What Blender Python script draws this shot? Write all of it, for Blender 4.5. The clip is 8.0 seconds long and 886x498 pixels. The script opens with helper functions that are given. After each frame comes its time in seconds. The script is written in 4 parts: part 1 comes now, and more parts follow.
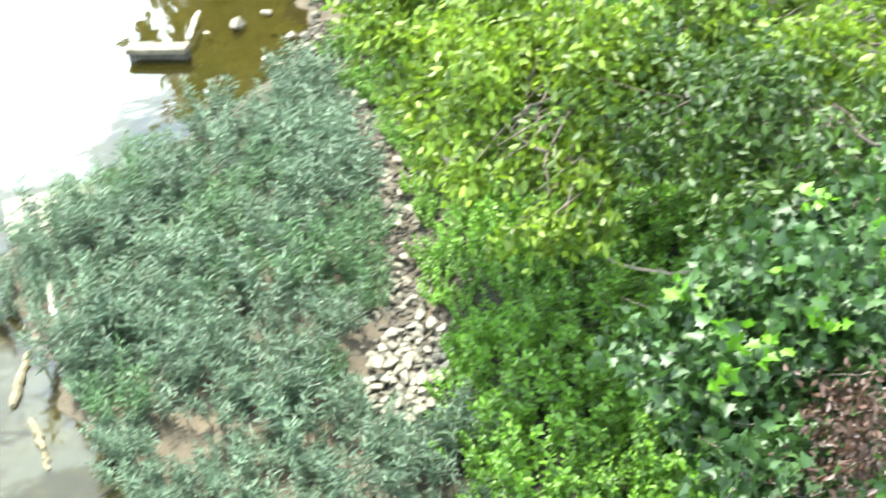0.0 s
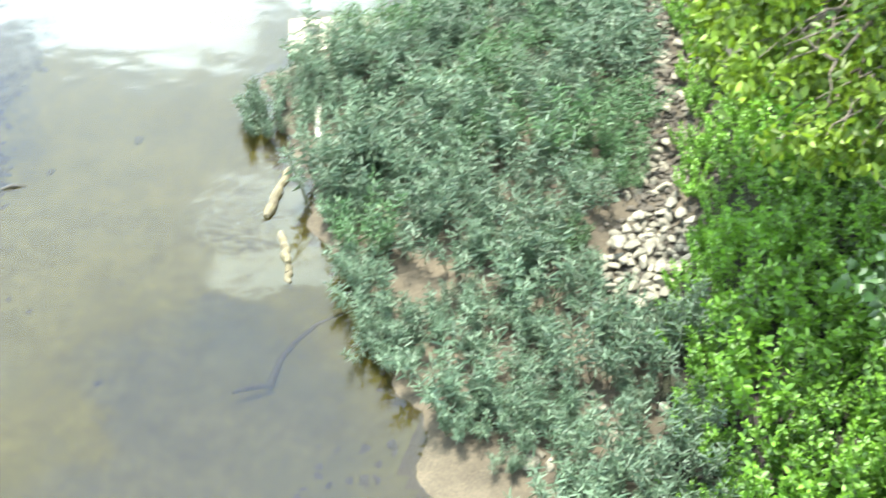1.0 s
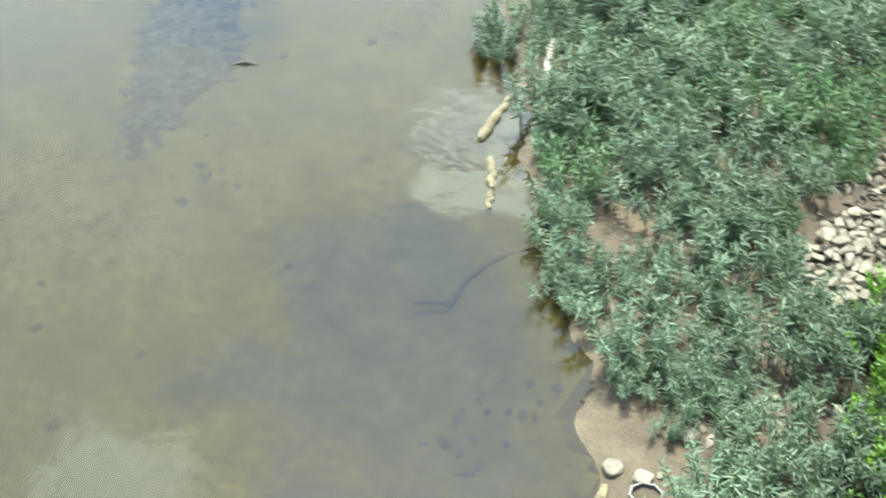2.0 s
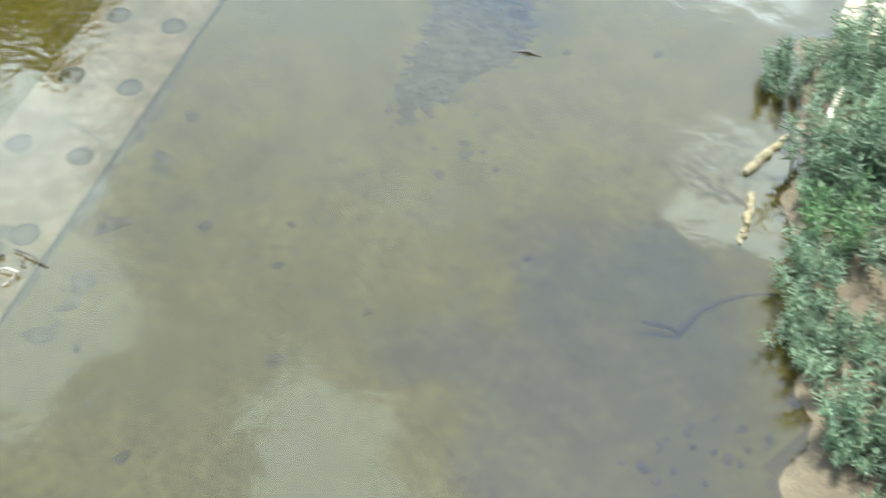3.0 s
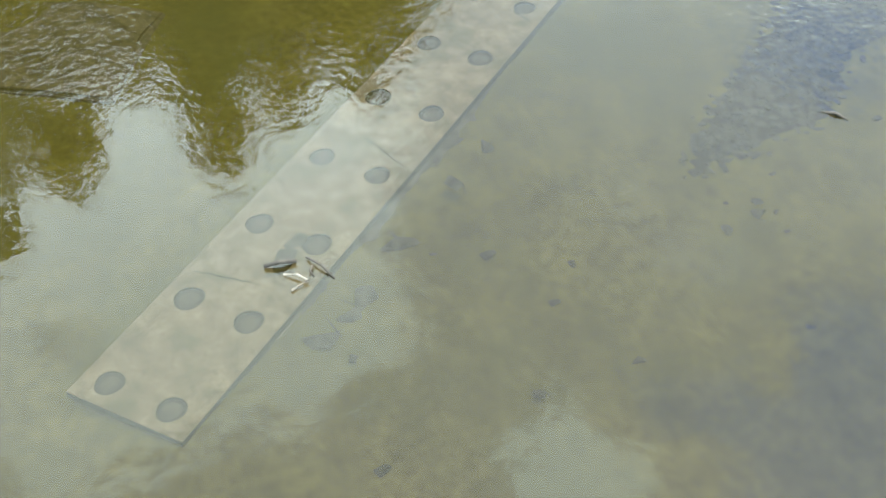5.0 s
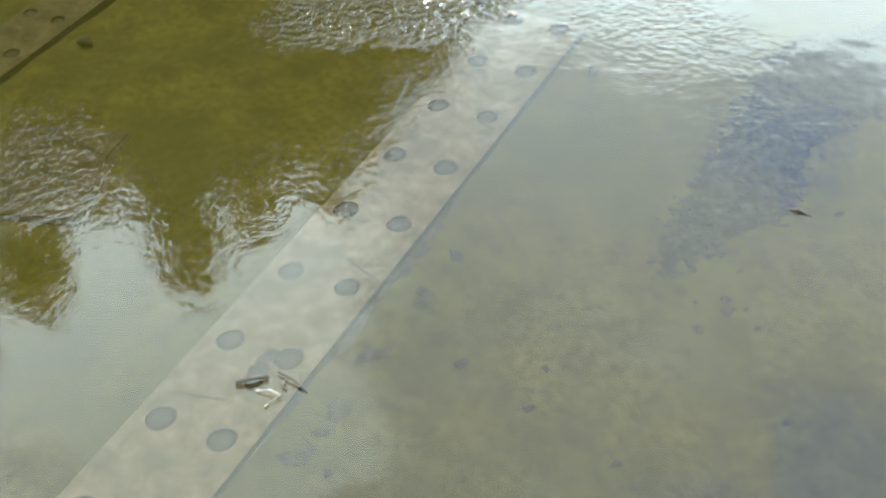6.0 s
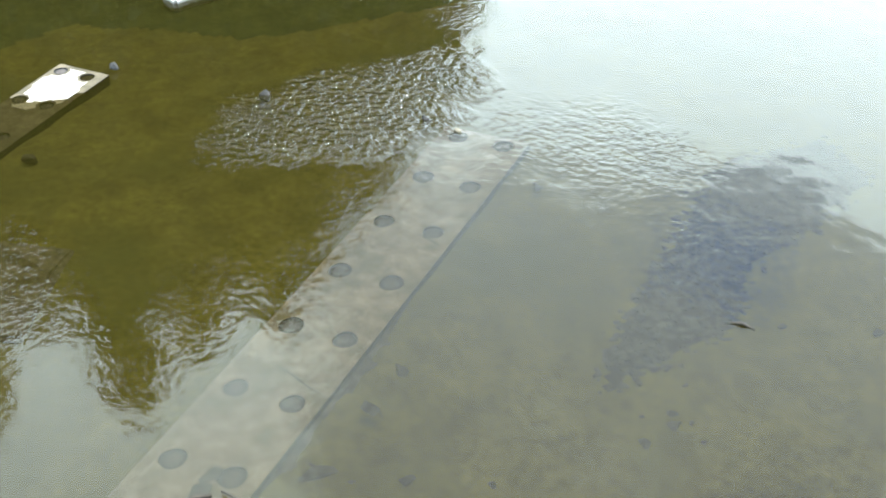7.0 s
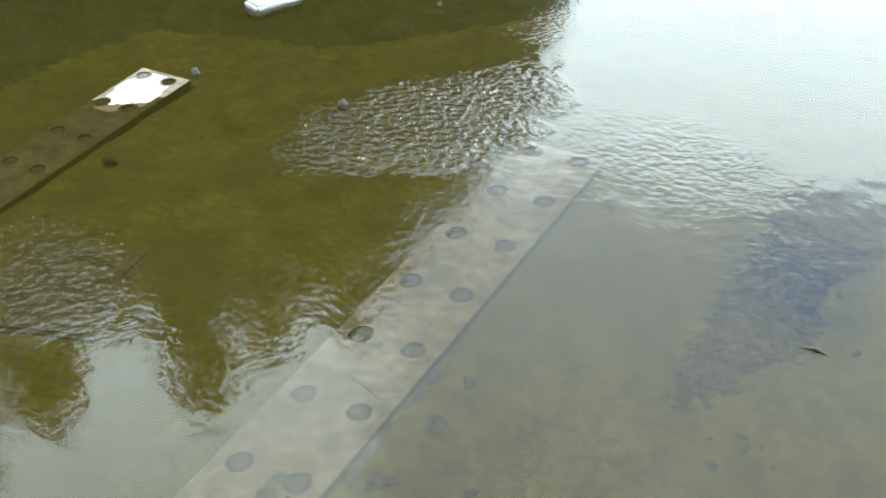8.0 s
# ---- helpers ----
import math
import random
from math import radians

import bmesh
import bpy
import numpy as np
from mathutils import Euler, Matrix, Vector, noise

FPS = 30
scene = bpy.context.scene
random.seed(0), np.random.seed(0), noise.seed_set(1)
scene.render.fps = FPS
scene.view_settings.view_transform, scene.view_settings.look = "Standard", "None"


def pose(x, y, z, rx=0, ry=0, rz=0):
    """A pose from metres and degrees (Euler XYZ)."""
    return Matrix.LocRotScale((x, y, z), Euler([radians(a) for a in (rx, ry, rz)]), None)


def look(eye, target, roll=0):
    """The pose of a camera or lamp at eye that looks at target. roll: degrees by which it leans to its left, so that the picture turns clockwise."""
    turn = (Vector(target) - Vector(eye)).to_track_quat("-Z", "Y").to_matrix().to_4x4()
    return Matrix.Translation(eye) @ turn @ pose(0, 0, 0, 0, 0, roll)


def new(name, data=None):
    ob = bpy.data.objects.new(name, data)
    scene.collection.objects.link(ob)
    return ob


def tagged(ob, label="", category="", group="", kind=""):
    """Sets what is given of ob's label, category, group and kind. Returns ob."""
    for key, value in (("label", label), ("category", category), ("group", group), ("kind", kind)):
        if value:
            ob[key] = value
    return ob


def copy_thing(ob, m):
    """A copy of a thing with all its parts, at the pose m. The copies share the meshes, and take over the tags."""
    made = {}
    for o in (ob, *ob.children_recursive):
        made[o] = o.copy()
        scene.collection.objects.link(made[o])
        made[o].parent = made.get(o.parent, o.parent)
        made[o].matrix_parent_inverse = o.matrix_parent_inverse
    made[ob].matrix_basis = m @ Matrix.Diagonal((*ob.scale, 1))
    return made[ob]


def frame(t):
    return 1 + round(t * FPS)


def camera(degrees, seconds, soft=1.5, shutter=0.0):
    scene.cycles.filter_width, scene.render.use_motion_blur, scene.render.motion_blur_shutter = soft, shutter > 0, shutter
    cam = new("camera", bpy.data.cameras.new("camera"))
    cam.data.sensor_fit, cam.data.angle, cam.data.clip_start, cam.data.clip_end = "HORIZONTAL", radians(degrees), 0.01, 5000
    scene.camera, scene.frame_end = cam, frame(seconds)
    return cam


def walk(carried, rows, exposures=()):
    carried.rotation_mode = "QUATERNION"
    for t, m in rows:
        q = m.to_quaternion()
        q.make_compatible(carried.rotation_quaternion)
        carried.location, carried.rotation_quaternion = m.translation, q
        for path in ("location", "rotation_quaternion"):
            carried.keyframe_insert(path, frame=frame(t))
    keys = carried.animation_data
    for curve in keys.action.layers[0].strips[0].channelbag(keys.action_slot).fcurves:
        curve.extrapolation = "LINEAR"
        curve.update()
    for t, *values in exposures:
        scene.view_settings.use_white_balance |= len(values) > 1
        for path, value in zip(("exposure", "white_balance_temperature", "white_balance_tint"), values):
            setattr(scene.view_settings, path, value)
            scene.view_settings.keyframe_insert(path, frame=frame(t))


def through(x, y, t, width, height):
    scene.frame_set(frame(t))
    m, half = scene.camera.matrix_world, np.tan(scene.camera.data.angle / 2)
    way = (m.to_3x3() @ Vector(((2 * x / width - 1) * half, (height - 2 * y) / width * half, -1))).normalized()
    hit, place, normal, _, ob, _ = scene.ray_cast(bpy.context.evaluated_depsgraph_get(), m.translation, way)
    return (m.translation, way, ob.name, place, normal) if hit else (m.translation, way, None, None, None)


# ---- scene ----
cam = camera(36.06, 8.0, soft=1.7, shutter=0.4)
EYE = (0.0, 0.0, 10.0)
# seconds, and the camera's turn (tilt, lean, heading) where it stands on the bridge
TURNS = (
    (0.0, 54.75, 3.52, 2.78), (0.5, 52.31, 3.12, 9.55), (1.0, 49.90, 1.53, 17.60), (1.5, 48.10, 1.08, 23.04),
    (1.7, 47.72, 0.18, 26.26), (2.8, 46.23, -4.39, 44.50), (3.0, 46.46, -3.68, 47.25), (3.5, 46.69, -1.95, 53.14),
    (4.0, 47.04, -0.31, 57.15), (4.2, 47.08, -0.18, 58.29), (5.3, 48.13, -0.41, 60.49), (5.5, 48.92, -0.24, 60.13),
    (6.0, 52.28, 0.33, 58.03), (6.5, 54.62, 0.01, 56.69), (7.0, 57.13, -0.77, 56.02), (7.5, 57.57, -2.03, 57.79),
    (8.0, 57.62, -0.76, 59.60),
)
walk(cam, [(t, pose(*EYE, rx, ry, rz)) for t, rx, ry, rz in TURNS], exposures=((0.0, 2.12), (1.0, 1.98), (1.5, 1.70), (3.0, 1.56), (3.5, 1.48), (4.2, 1.38), (5.5, 1.27), (6.5, 1.1), (8.0, 0.94)))

# ---- sky and sun ----
SUN_EL, SUN_AZ = radians(68), radians(33)   # height, and heading from +y towards -x
sun = new("sun", bpy.data.lights.new("sun", "SUN"))
sun.data.energy, sun.data.angle, sun.data.color = 5.0, radians(5), (0.98, 0.97, 0.88)
to_sun = Vector((-math.sin(SUN_AZ) * math.cos(SUN_EL), math.cos(SUN_AZ) * math.cos(SUN_EL), math.sin(SUN_EL)))
sun.matrix_world = look(to_sun * 60, (0, 0, 0))

world = bpy.data.worlds.new("sky")
scene.world = world
world.use_nodes = True


def node(tree, kind, **settings):
    n = tree.nodes.new(kind)
    for key, value in settings.items():
        if key == "operation":
            n.operation = value
        elif key == "blend":
            n.data_type, n.blend_type = "RGBA", value
        elif key == "noise":
            n.inputs["Scale"].default_value, n.inputs["Detail"].default_value, n.inputs["Roughness"].default_value = value
        elif key == "vals":
            for i, v in value.items():
                n.inputs[i].default_value = v
        elif key == "ramp":
            el = n.color_ramp.elements
            while len(el) < len(value):
                el.new(0.5)
            for e, (p, c) in zip(el, value):
                e.position, e.color = p, (c if len(c) == 4 else (*c, 1)) if isinstance(c, tuple) else (c, c, c, 1)
    return n


wt = world.node_tree
wt.nodes.clear()
w_out = node(wt, "ShaderNodeOutputWorld")
w_bg = node(wt, "ShaderNodeBackground", vals={"Strength": 0.15})
w_sky = node(wt, "ShaderNodeTexSky")
w_sky.sky_type, w_sky.sun_disc, w_sky.sun_elevation, w_sky.sun_rotation = "NISHITA", False, SUN_EL, -SUN_AZ
w_co = node(wt, "ShaderNodeTexCoord")
w_sep = node(wt, "ShaderNodeSeparateXYZ")
w_add = node(wt, "ShaderNodeMath", operation="ADD", vals={1: 0.12})
w_px = node(wt, "ShaderNodeMath", operation="DIVIDE")
w_py = node(wt, "ShaderNodeMath", operation="DIVIDE")
w_com = node(wt, "ShaderNodeCombineXYZ", vals={2: 0.0})
w_off = node(wt, "ShaderNodeVectorMath", operation="ADD", vals={1: (12.3, 4.7, 2.1)})
w_noise = node(wt, "ShaderNodeTexNoise", noise=(5.0, 7.0, 0.6))
w_ramp = node(wt, "ShaderNodeValToRGB", ramp=((0.27, 0.20), (0.40, 0.33), (0.51, 0.38), (0.585, 1.0)))
w_cloud = node(wt, "ShaderNodeMix", blend="MIX", vals={6: (3, 13.5, 36, 1), 7: (16, 19.6, 21, 1)})
w_ramp2 = node(wt, "ShaderNodeValToRGB", ramp=((0.20, 0.0), (0.38, 1.0)))
w_low = node(wt, "ShaderNodeMapRange", vals={1: 0.36, 2: 0.70, 3: 1.36, 4: 0.64})   # thinner cloud overhead, brighter low down
w_lit = node(wt, "ShaderNodeVectorMath", operation="SCALE")
w_mix = node(wt, "ShaderNodeMix", blend="MIX")
# cloud banks (+) and blue gaps (-) on the cloud layer: place, radius, weight
CLOUDS = ((-1.02, 0.22, 0.34, 0.42), (-0.50, 0.46, 0.11, 0.34), (-0.45, 0.39, 0.07, 0.26), (-0.70, 0.60, 0.15, 0.08), (-0.54, 0.67, 0.04, 0.30), (-0.49, 0.92, 0.095, 0.30), (-1.45, 1.35, 0.62, 0.50),
          (-0.78, 1.28, 0.18, 0.26), (-0.66, 1.62, 0.32, 0.42), (-0.62, 1.36, 0.10, 0.15), (-0.80, 0.86, 0.22, 0.05),
          (-0.42, 0.61, 0.20, -0.40), (-0.52, 0.77, 0.12, -0.14), (-0.88, 0.98, 0.16, -0.10), (-0.45, 1.41, 0.10, -0.18), (-0.88, 0.13, 0.08, -0.16))
w_bend = node(wt, "ShaderNodeTexNoise", noise=(9.0, 6.0, 0.65))
w_warp = node(wt, "ShaderNodeVectorMath", operation="MULTIPLY_ADD", vals={1: (0.18, 0.18, 0.0)})
wt.links.new(w_off.outputs[0], w_bend.inputs["Vector"])
wt.links.new(w_bend.outputs["Color"], w_warp.inputs[0])
wt.links.new(w_com.outputs[0], w_warp.inputs[2])
w_sum = node(wt, "ShaderNodeMath", operation="MULTIPLY_ADD", vals={1: 0.55, 2: 0.155})
wt.links.new(w_noise.outputs[0], w_sum.inputs[0])
for cx, cy, wide, weight in CLOUDS:
    w_d = node(wt, "ShaderNodeVectorMath", operation="DISTANCE", vals={1: (cx + 0.09, cy + 0.09, 0)})
    w_r = node(wt, "ShaderNodeMapRange", vals={1: wide * 0.35, 2: wide * 1.15, 3: weight, 4: 0.0})
    w_a = node(wt, "ShaderNodeMath", operation="ADD")
    wt.links.new(w_warp.outputs[0], w_d.inputs[0])
    wt.links.new(w_d.outputs["Value"], w_r.inputs[0])
    wt.links.new(w_sum.outputs[0], w_a.inputs[0])
    wt.links.new(w_r.outputs[0], w_a.inputs[1])
    w_sum = w_a
for a, b in (
    (w_co.outputs["Generated"], w_sep.inputs[0]), (w_sep.outputs[2], w_add.inputs[0]),
    (w_sep.outputs[0], w_px.inputs[0]), (w_add.outputs[0], w_px.inputs[1]),
    (w_sep.outputs[1], w_py.inputs[0]), (w_add.outputs[0], w_py.inputs[1]),
    (w_px.outputs[0], w_com.inputs[0]), (w_py.outputs[0], w_com.inputs[1]),
    (w_com.outputs[0], w_off.inputs[0]), (w_off.outputs[0], w_noise.inputs["Vector"]),
    (w_sum.outputs[0], w_ramp.inputs[0]), (w_sum.outputs[0], w_ramp2.inputs[0]),
    (w_ramp2.outputs[0], w_cloud.inputs[0]), (w_ramp.outputs[0], w_mix.inputs[0]),
    (w_sky.outputs[0], w_mix.inputs[6]), (w_cloud.outputs[2], w_lit.inputs[0]), (w_sep.outputs[2], w_low.inputs[0]), (w_low.outputs[0], w_lit.inputs["Scale"]), (w_lit.outputs[0], w_mix.inputs[7]),
    (w_mix.outputs[2], w_bg.inputs[0]), (w_bg.outputs[0], w_out.inputs[0]),
):
    wt.links.new(a, b)

# ---- materials ----


def material(name):
    m = bpy.data.materials.new(name)
    m.use_nodes = True
    t = m.node_tree
    return m, t, t.nodes["Principled BSDF"], t.nodes["Material Output"]


def surface(name, dark, light, scale=6.0, rough=0.85, grain=60.0, bump=0.25, stain=None, stain_scale=1.5, pieces=0.0, relief=0.01):
    """Two-scale mottled surface; stain: a third colour in large patches; pieces: brightness range between objects."""
    m, t, bsdf, _ = material(name)
    co = node(t, "ShaderNodeTexCoord")
    geo = node(t, "ShaderNodeNewGeometry")
    info = node(t, "ShaderNodeObjectInfo")
    n1 = node(t, "ShaderNodeTexNoise", noise=(scale, 6.0, 0.62))
    n2 = node(t, "ShaderNodeTexNoise", noise=(grain, 2.5, 0.55))
    ramp = node(t, "ShaderNodeValToRGB", ramp=((0.32, dark), (0.68, light)))
    mix = node(t, "ShaderNodeMix", blend="OVERLAY", vals={0: 0.55})
    for n in (n1, n2):
        t.links.new(geo.outputs["Position"], n.inputs["Vector"])
    t.links.new(n1.outputs[0], ramp.inputs[0])
    t.links.new(ramp.outputs[0], mix.inputs[6])
    t.links.new(n2.outputs[0], mix.inputs[7])
    out = mix.outputs[2]
    if stain:
        n3 = node(t, "ShaderNodeTexNoise", noise=(stain_scale, 5.0, 0.65))
        r3 = node(t, "ShaderNodeValToRGB", ramp=((0.48, 0.0), (0.66, 0.85)))
        m3 = node(t, "ShaderNodeMix", blend="MIX", vals={7: (*stain, 1)})
        t.links.new(geo.outputs["Position"], n3.inputs["Vector"])
        t.links.new(n3.outputs[0], r3.inputs[0])
        t.links.new(r3.outputs[0], m3.inputs[0])
        t.links.new(out, m3.inputs[6])
        out = m3.outputs[2]
    if pieces:
        hsv = node(t, "ShaderNodeHueSaturation")
        rng = node(t, "ShaderNodeMapRange", vals={3: 1 - pieces, 4: 1 + pieces})
        t.links.new(info.outputs["Random"], rng.inputs[0])
        t.links.new(rng.outputs[0], hsv.inputs["Value"])
        t.links.new(out, hsv.inputs["Color"])
        out = hsv.outputs[0]
    t.links.new(out, bsdf.inputs["Base Color"])
    b = node(t, "ShaderNodeBump", vals={"Strength": bump, "Distance": relief})
    t.links.new(n2.outputs[0], b.inputs["Height"])
    t.links.new(b.outputs[0], bsdf.inputs["Normal"])
    bsdf.inputs["Roughness"].default_value = rough
    return m


def leaf_material(name, dark, light, through, rough=0.5, pieces=0.15):
    """Leaves: each leaf its own tone, light shining through."""
    m, t, bsdf, out = material(name)
    geo = node(t, "ShaderNodeNewGeometry")
    info = node(t, "ShaderNodeObjectInfo")
    ramp = node(t, "ShaderNodeValToRGB", ramp=((0.0, dark), (1.0, light)))
    big = node(t, "ShaderNodeTexNoise", noise=(0.9, 3.0, 0.6))
    add = node(t, "ShaderNodeMath", operation="MULTIPLY_ADD", vals={1: 0.55})
    sub = node(t, "ShaderNodeMath", operation="MULTIPLY_ADD", vals={1: 0.9, 2: -0.22})
    t.links.new(geo.outputs["Position"], big.inputs["Vector"])
    t.links.new(big.outputs[0], sub.inputs[0])
    t.links.new(geo.outputs["Random Per Island"], add.inputs[0])
    t.links.new(sub.outputs[0], add.inputs[2])
    t.links.new(add.outputs[0], ramp.inputs[0])
    hsv = node(t, "ShaderNodeHueSaturation")
    rng = node(t, "ShaderNodeMapRange", vals={3: 1 - pieces, 4: 1 + pieces})
    t.links.new(info.outputs["Random"], rng.inputs[0])
    t.links.new(rng.outputs[0], hsv.inputs["Value"])
    t.links.new(ramp.outputs[0], hsv.inputs["Color"])
    t.links.new(hsv.outputs[0], bsdf.inputs["Base Color"])
    bsdf.inputs["Roughness"].default_value = rough
    tr = node(t, "ShaderNodeBsdfTranslucent")
    t.links.new(hsv.outputs[0], tr.inputs["Color"])
    mix = node(t, "ShaderNodeMixShader", vals={0: through})
    t.links.new(bsdf.outputs[0], mix.inputs[1])
    t.links.new(tr.outputs[0], mix.inputs[2])
    t.links.new(mix.outputs[0], out.inputs["Surface"])
    return m


def water_material():
    """Clear shallow river with a little suspended silt; quick riffles where it runs over the fallen slabs."""
    m, t, bsdf, out = material("river_water")
    t.nodes.remove(bsdf)
    geo = node(t, "ShaderNodeNewGeometry")
    clear = node(t, "ShaderNodeBsdfTransparent", vals={0: (0.50, 0.48, 0.38, 1)})
    silt = node(t, "ShaderNodeBsdfDiffuse", vals={0: (0.044, 0.038, 0.007, 1)})
    body = node(t, "ShaderNodeMixShader", vals={0: 0.25})
    gloss = node(t, "ShaderNodeBsdfGlossy", vals={"Roughness": 0.015})
    fres = node(t, "ShaderNodeFresnel", vals={"IOR": 1.6})
    top = node(t, "ShaderNodeMixShader")
    swell = node(t, "ShaderNodeTexNoise", noise=(1.6, 1.0, 0.5))
    fine = node(t, "ShaderNodeTexNoise", noise=(7.5, 2.0, 0.5))
    drift = node(t, "ShaderNodeTexNoise", noise=(0.9, 3.0, 0.6))
    spread = node(t, "ShaderNodeVectorMath", operation="MULTIPLY_ADD", vals={1: (1.4, 1.4, 0)})
    t.links.new(geo.outputs["Position"], drift.inputs["Vector"])
    t.links.new(drift.outputs["Color"], spread.inputs[0])
    t.links.new(geo.outputs["Position"], spread.inputs[2])
    masks = []
    for cx, cy, sx, sy, r0, r1, most in ((-17.1, 9.75, 0.9, 0.52, 0.9, 1.6, 2.1), (-15.9, 3.0, 0.6, 1.0, 0.7, 1.4, 0.8), (-14.0, 12.6, 0.65, 0.9, 0.5, 1.5, 0.42),
                                         (-10.8, 11.3, 1.0, 0.7, 0.3, 1.5, 0.13), (-6.2, 11.2, 1.0, 1.0, 0.2, 0.8, 0.3), (-16.0, 6.5, 1.0, 1.0, 2.0, 6.5, 0.085), (-19.5, 13.5, 1.0, 1.0, 0.4, 1.6, 0.25)):
        dist = node(t, "ShaderNodeVectorMath", operation="DISTANCE", vals={1: ((cx + 0.7) * sx, (cy + 0.7) * sy, 0)})
        oval = node(t, "ShaderNodeVectorMath", operation="MULTIPLY", vals={1: (sx, sy, 0)})
        t.links.new(spread.outputs[0], oval.inputs[0])
        rng = node(t, "ShaderNodeMapRange", vals={1: r0, 2: r1, 3: most, 4: 0.0})
        t.links.new(oval.outputs[0], dist.inputs[0])
        t.links.new(dist.outputs["Value"], rng.inputs[0])
        masks.append(rng.outputs[0])
    total = masks[0]
    for mk in masks[1:]:
        mx = node(t, "ShaderNodeMath", operation="MAXIMUM")
        t.links.new(total, mx.inputs[0])
        t.links.new(mk, mx.inputs[1])
        total = mx.outputs[0]
    amount = node(t, "ShaderNodeMath", operation="MULTIPLY_ADD", vals={1: 1.0, 2: 0.030})
    t.links.new(total, amount.inputs[0])
    wave = node(t, "ShaderNodeMath", operation="MULTIPLY")
    t.links.new(fine.outputs[0], wave.inputs[0])
    t.links.new(amount.outputs[0], wave.inputs[1])
    t.links.new(geo.outputs["Position"], swell.inputs["Vector"])
    t.links.new(geo.outputs["Position"], fine.inputs["Vector"])
    b1 = node(t, "ShaderNodeBump", vals={"Strength": 1.0, "Distance": 0.006})
    b2 = node(t, "ShaderNodeBump", vals={"Strength": 1.0, "Distance": 0.035})
    t.links.new(swell.outputs[0], b1.inputs["Height"])
    t.links.new(wave.outputs[0], b2.inputs["Height"])
    t.links.new(b1.outputs[0], b2.inputs["Normal"])
    t.links.new(b2.outputs[0], gloss.inputs["Normal"])
    t.links.new(b2.outputs[0], fres.inputs["Normal"])
    t.links.new(clear.outputs[0], body.inputs[1])
    t.links.new(silt.outputs[0], body.inputs[2])
    t.links.new(fres.outputs[0], top.inputs[0])
    t.links.new(body.outputs[0], top.inputs[1])
    t.links.new(gloss.outputs[0], top.inputs[2])
    t.links.new(top.outputs[0], out.inputs["Surface"])
    return m


MAT_WATER = water_material()
MAT_GROUND = surface("river_mud", (0.080, 0.074, 0.0135), (0.150, 0.143, 0.027), 1.6, 0.9, 9.0, 0.0, (0.074, 0.082, 0.019), 0.35, relief=0.02)
MAT_SAND = surface("damp_sand", (0.040, 0.031, 0.017), (0.082, 0.065, 0.039), 2.2, 0.9, 34.0, 0.5, (0.030, 0.025, 0.013), 1.2, relief=0.02)
# dark green bed: deep water and tree reflection of the far channel painted in
MAT_DEEP_BED = surface("deep_water_bed", (0.022, 0.038, 0.007), (0.060, 0.082, 0.018), 1.8, 0.9, 9.0, 0.0)
MAT_CONCRETE = surface("sunken_concrete", (0.160, 0.140, 0.115), (0.355, 0.308, 0.260), 3.6, 0.75, 30.0, 0.15, (0.135, 0.132, 0.092), 1.5)
MAT_DAMP = surface("damp_concrete", (0.068, 0.060, 0.036), (0.170, 0.146, 0.100), 3.6, 0.75, 30.0, 0.3, (0.058, 0.055, 0.034), 1.15)
MAT_DRIFT = surface("grey_silt", (0.018, 0.020, 0.026), (0.170, 0.160, 0.150), 2.6, 0.9, 14.0, 0.0, (0.030, 0.031, 0.036), 1.8)
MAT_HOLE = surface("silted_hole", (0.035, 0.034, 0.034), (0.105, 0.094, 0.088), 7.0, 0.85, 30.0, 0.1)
MAT_CONCRETE_DARK = surface("weedy_concrete", (0.060, 0.056, 0.040), (0.15, 0.135, 0.10), 4.0, 0.8, 14.0, 0.0)
MAT_DRY = surface("bleached_concrete", (0.38, 0.36, 0.33), (0.58, 0.56, 0.53), 5.0, 0.9, 70.0, 0.2)
MAT_STONE = surface("riprap_stone", (0.105, 0.096, 0.066), (0.225, 0.205, 0.150), 9.0, 0.9, 60.0, 0.5, pieces=0.3)
MAT_BED_STONE = surface("river_stone", (0.011, 0.0115, 0.012), (0.074, 0.073, 0.068), 6.0, 0.8, 9.0, 0.0, pieces=0.35)
MAT_LOG = surface("peeled_wood", (0.0663, 0.0546, 0.0250), (0.1950, 0.1677, 0.0897), 7.0, 0.8, 80.0, 0.5, (0.0702, 0.0546, 0.0312), 5.0)
MAT_PALE_LOG = surface("bleached_wood", (0.3276, 0.2886, 0.2262), (0.4836, 0.4446, 0.3588), 7.0, 0.85, 80.0, 0.4)
MAT_BARK = surface("bark", (0.05, 0.04, 0.028), (0.14, 0.115, 0.085), 8.0, 0.95, 40.0, 0.9, relief=0.03)
MAT_STEM = surface("green_stem", (0.0546, 0.0663, 0.0312), (0.1014, 0.1092, 0.0546), 8.0, 0.8, 40.0, 0.2)
MAT_TWIG = surface("dead_twig", (0.1248, 0.1014, 0.0702), (0.2340, 0.2028, 0.1560), 9.0, 0.9, 60.0, 0.3)
MAT_SUNK = surface("sunken_wood", (0.03, 0.028, 0.022), (0.07, 0.06, 0.045), 8.0, 0.8, 40.0, 0.3)
MAT_WILLOW = leaf_material("sandbar_willow_leaf", (0.0156, 0.0406, 0.0156), (0.148, 0.222, 0.128), 0.25)
MAT_HERB = leaf_material("undergrowth_leaf", (0.0085, 0.034, 0.0032), (0.185, 0.395, 0.028), 0.35)
MAT_LOCUST = leaf_material("yellow_green_leaf", (0.0080, 0.0230, 0.0024), (0.205, 0.318, 0.020), 0.4)
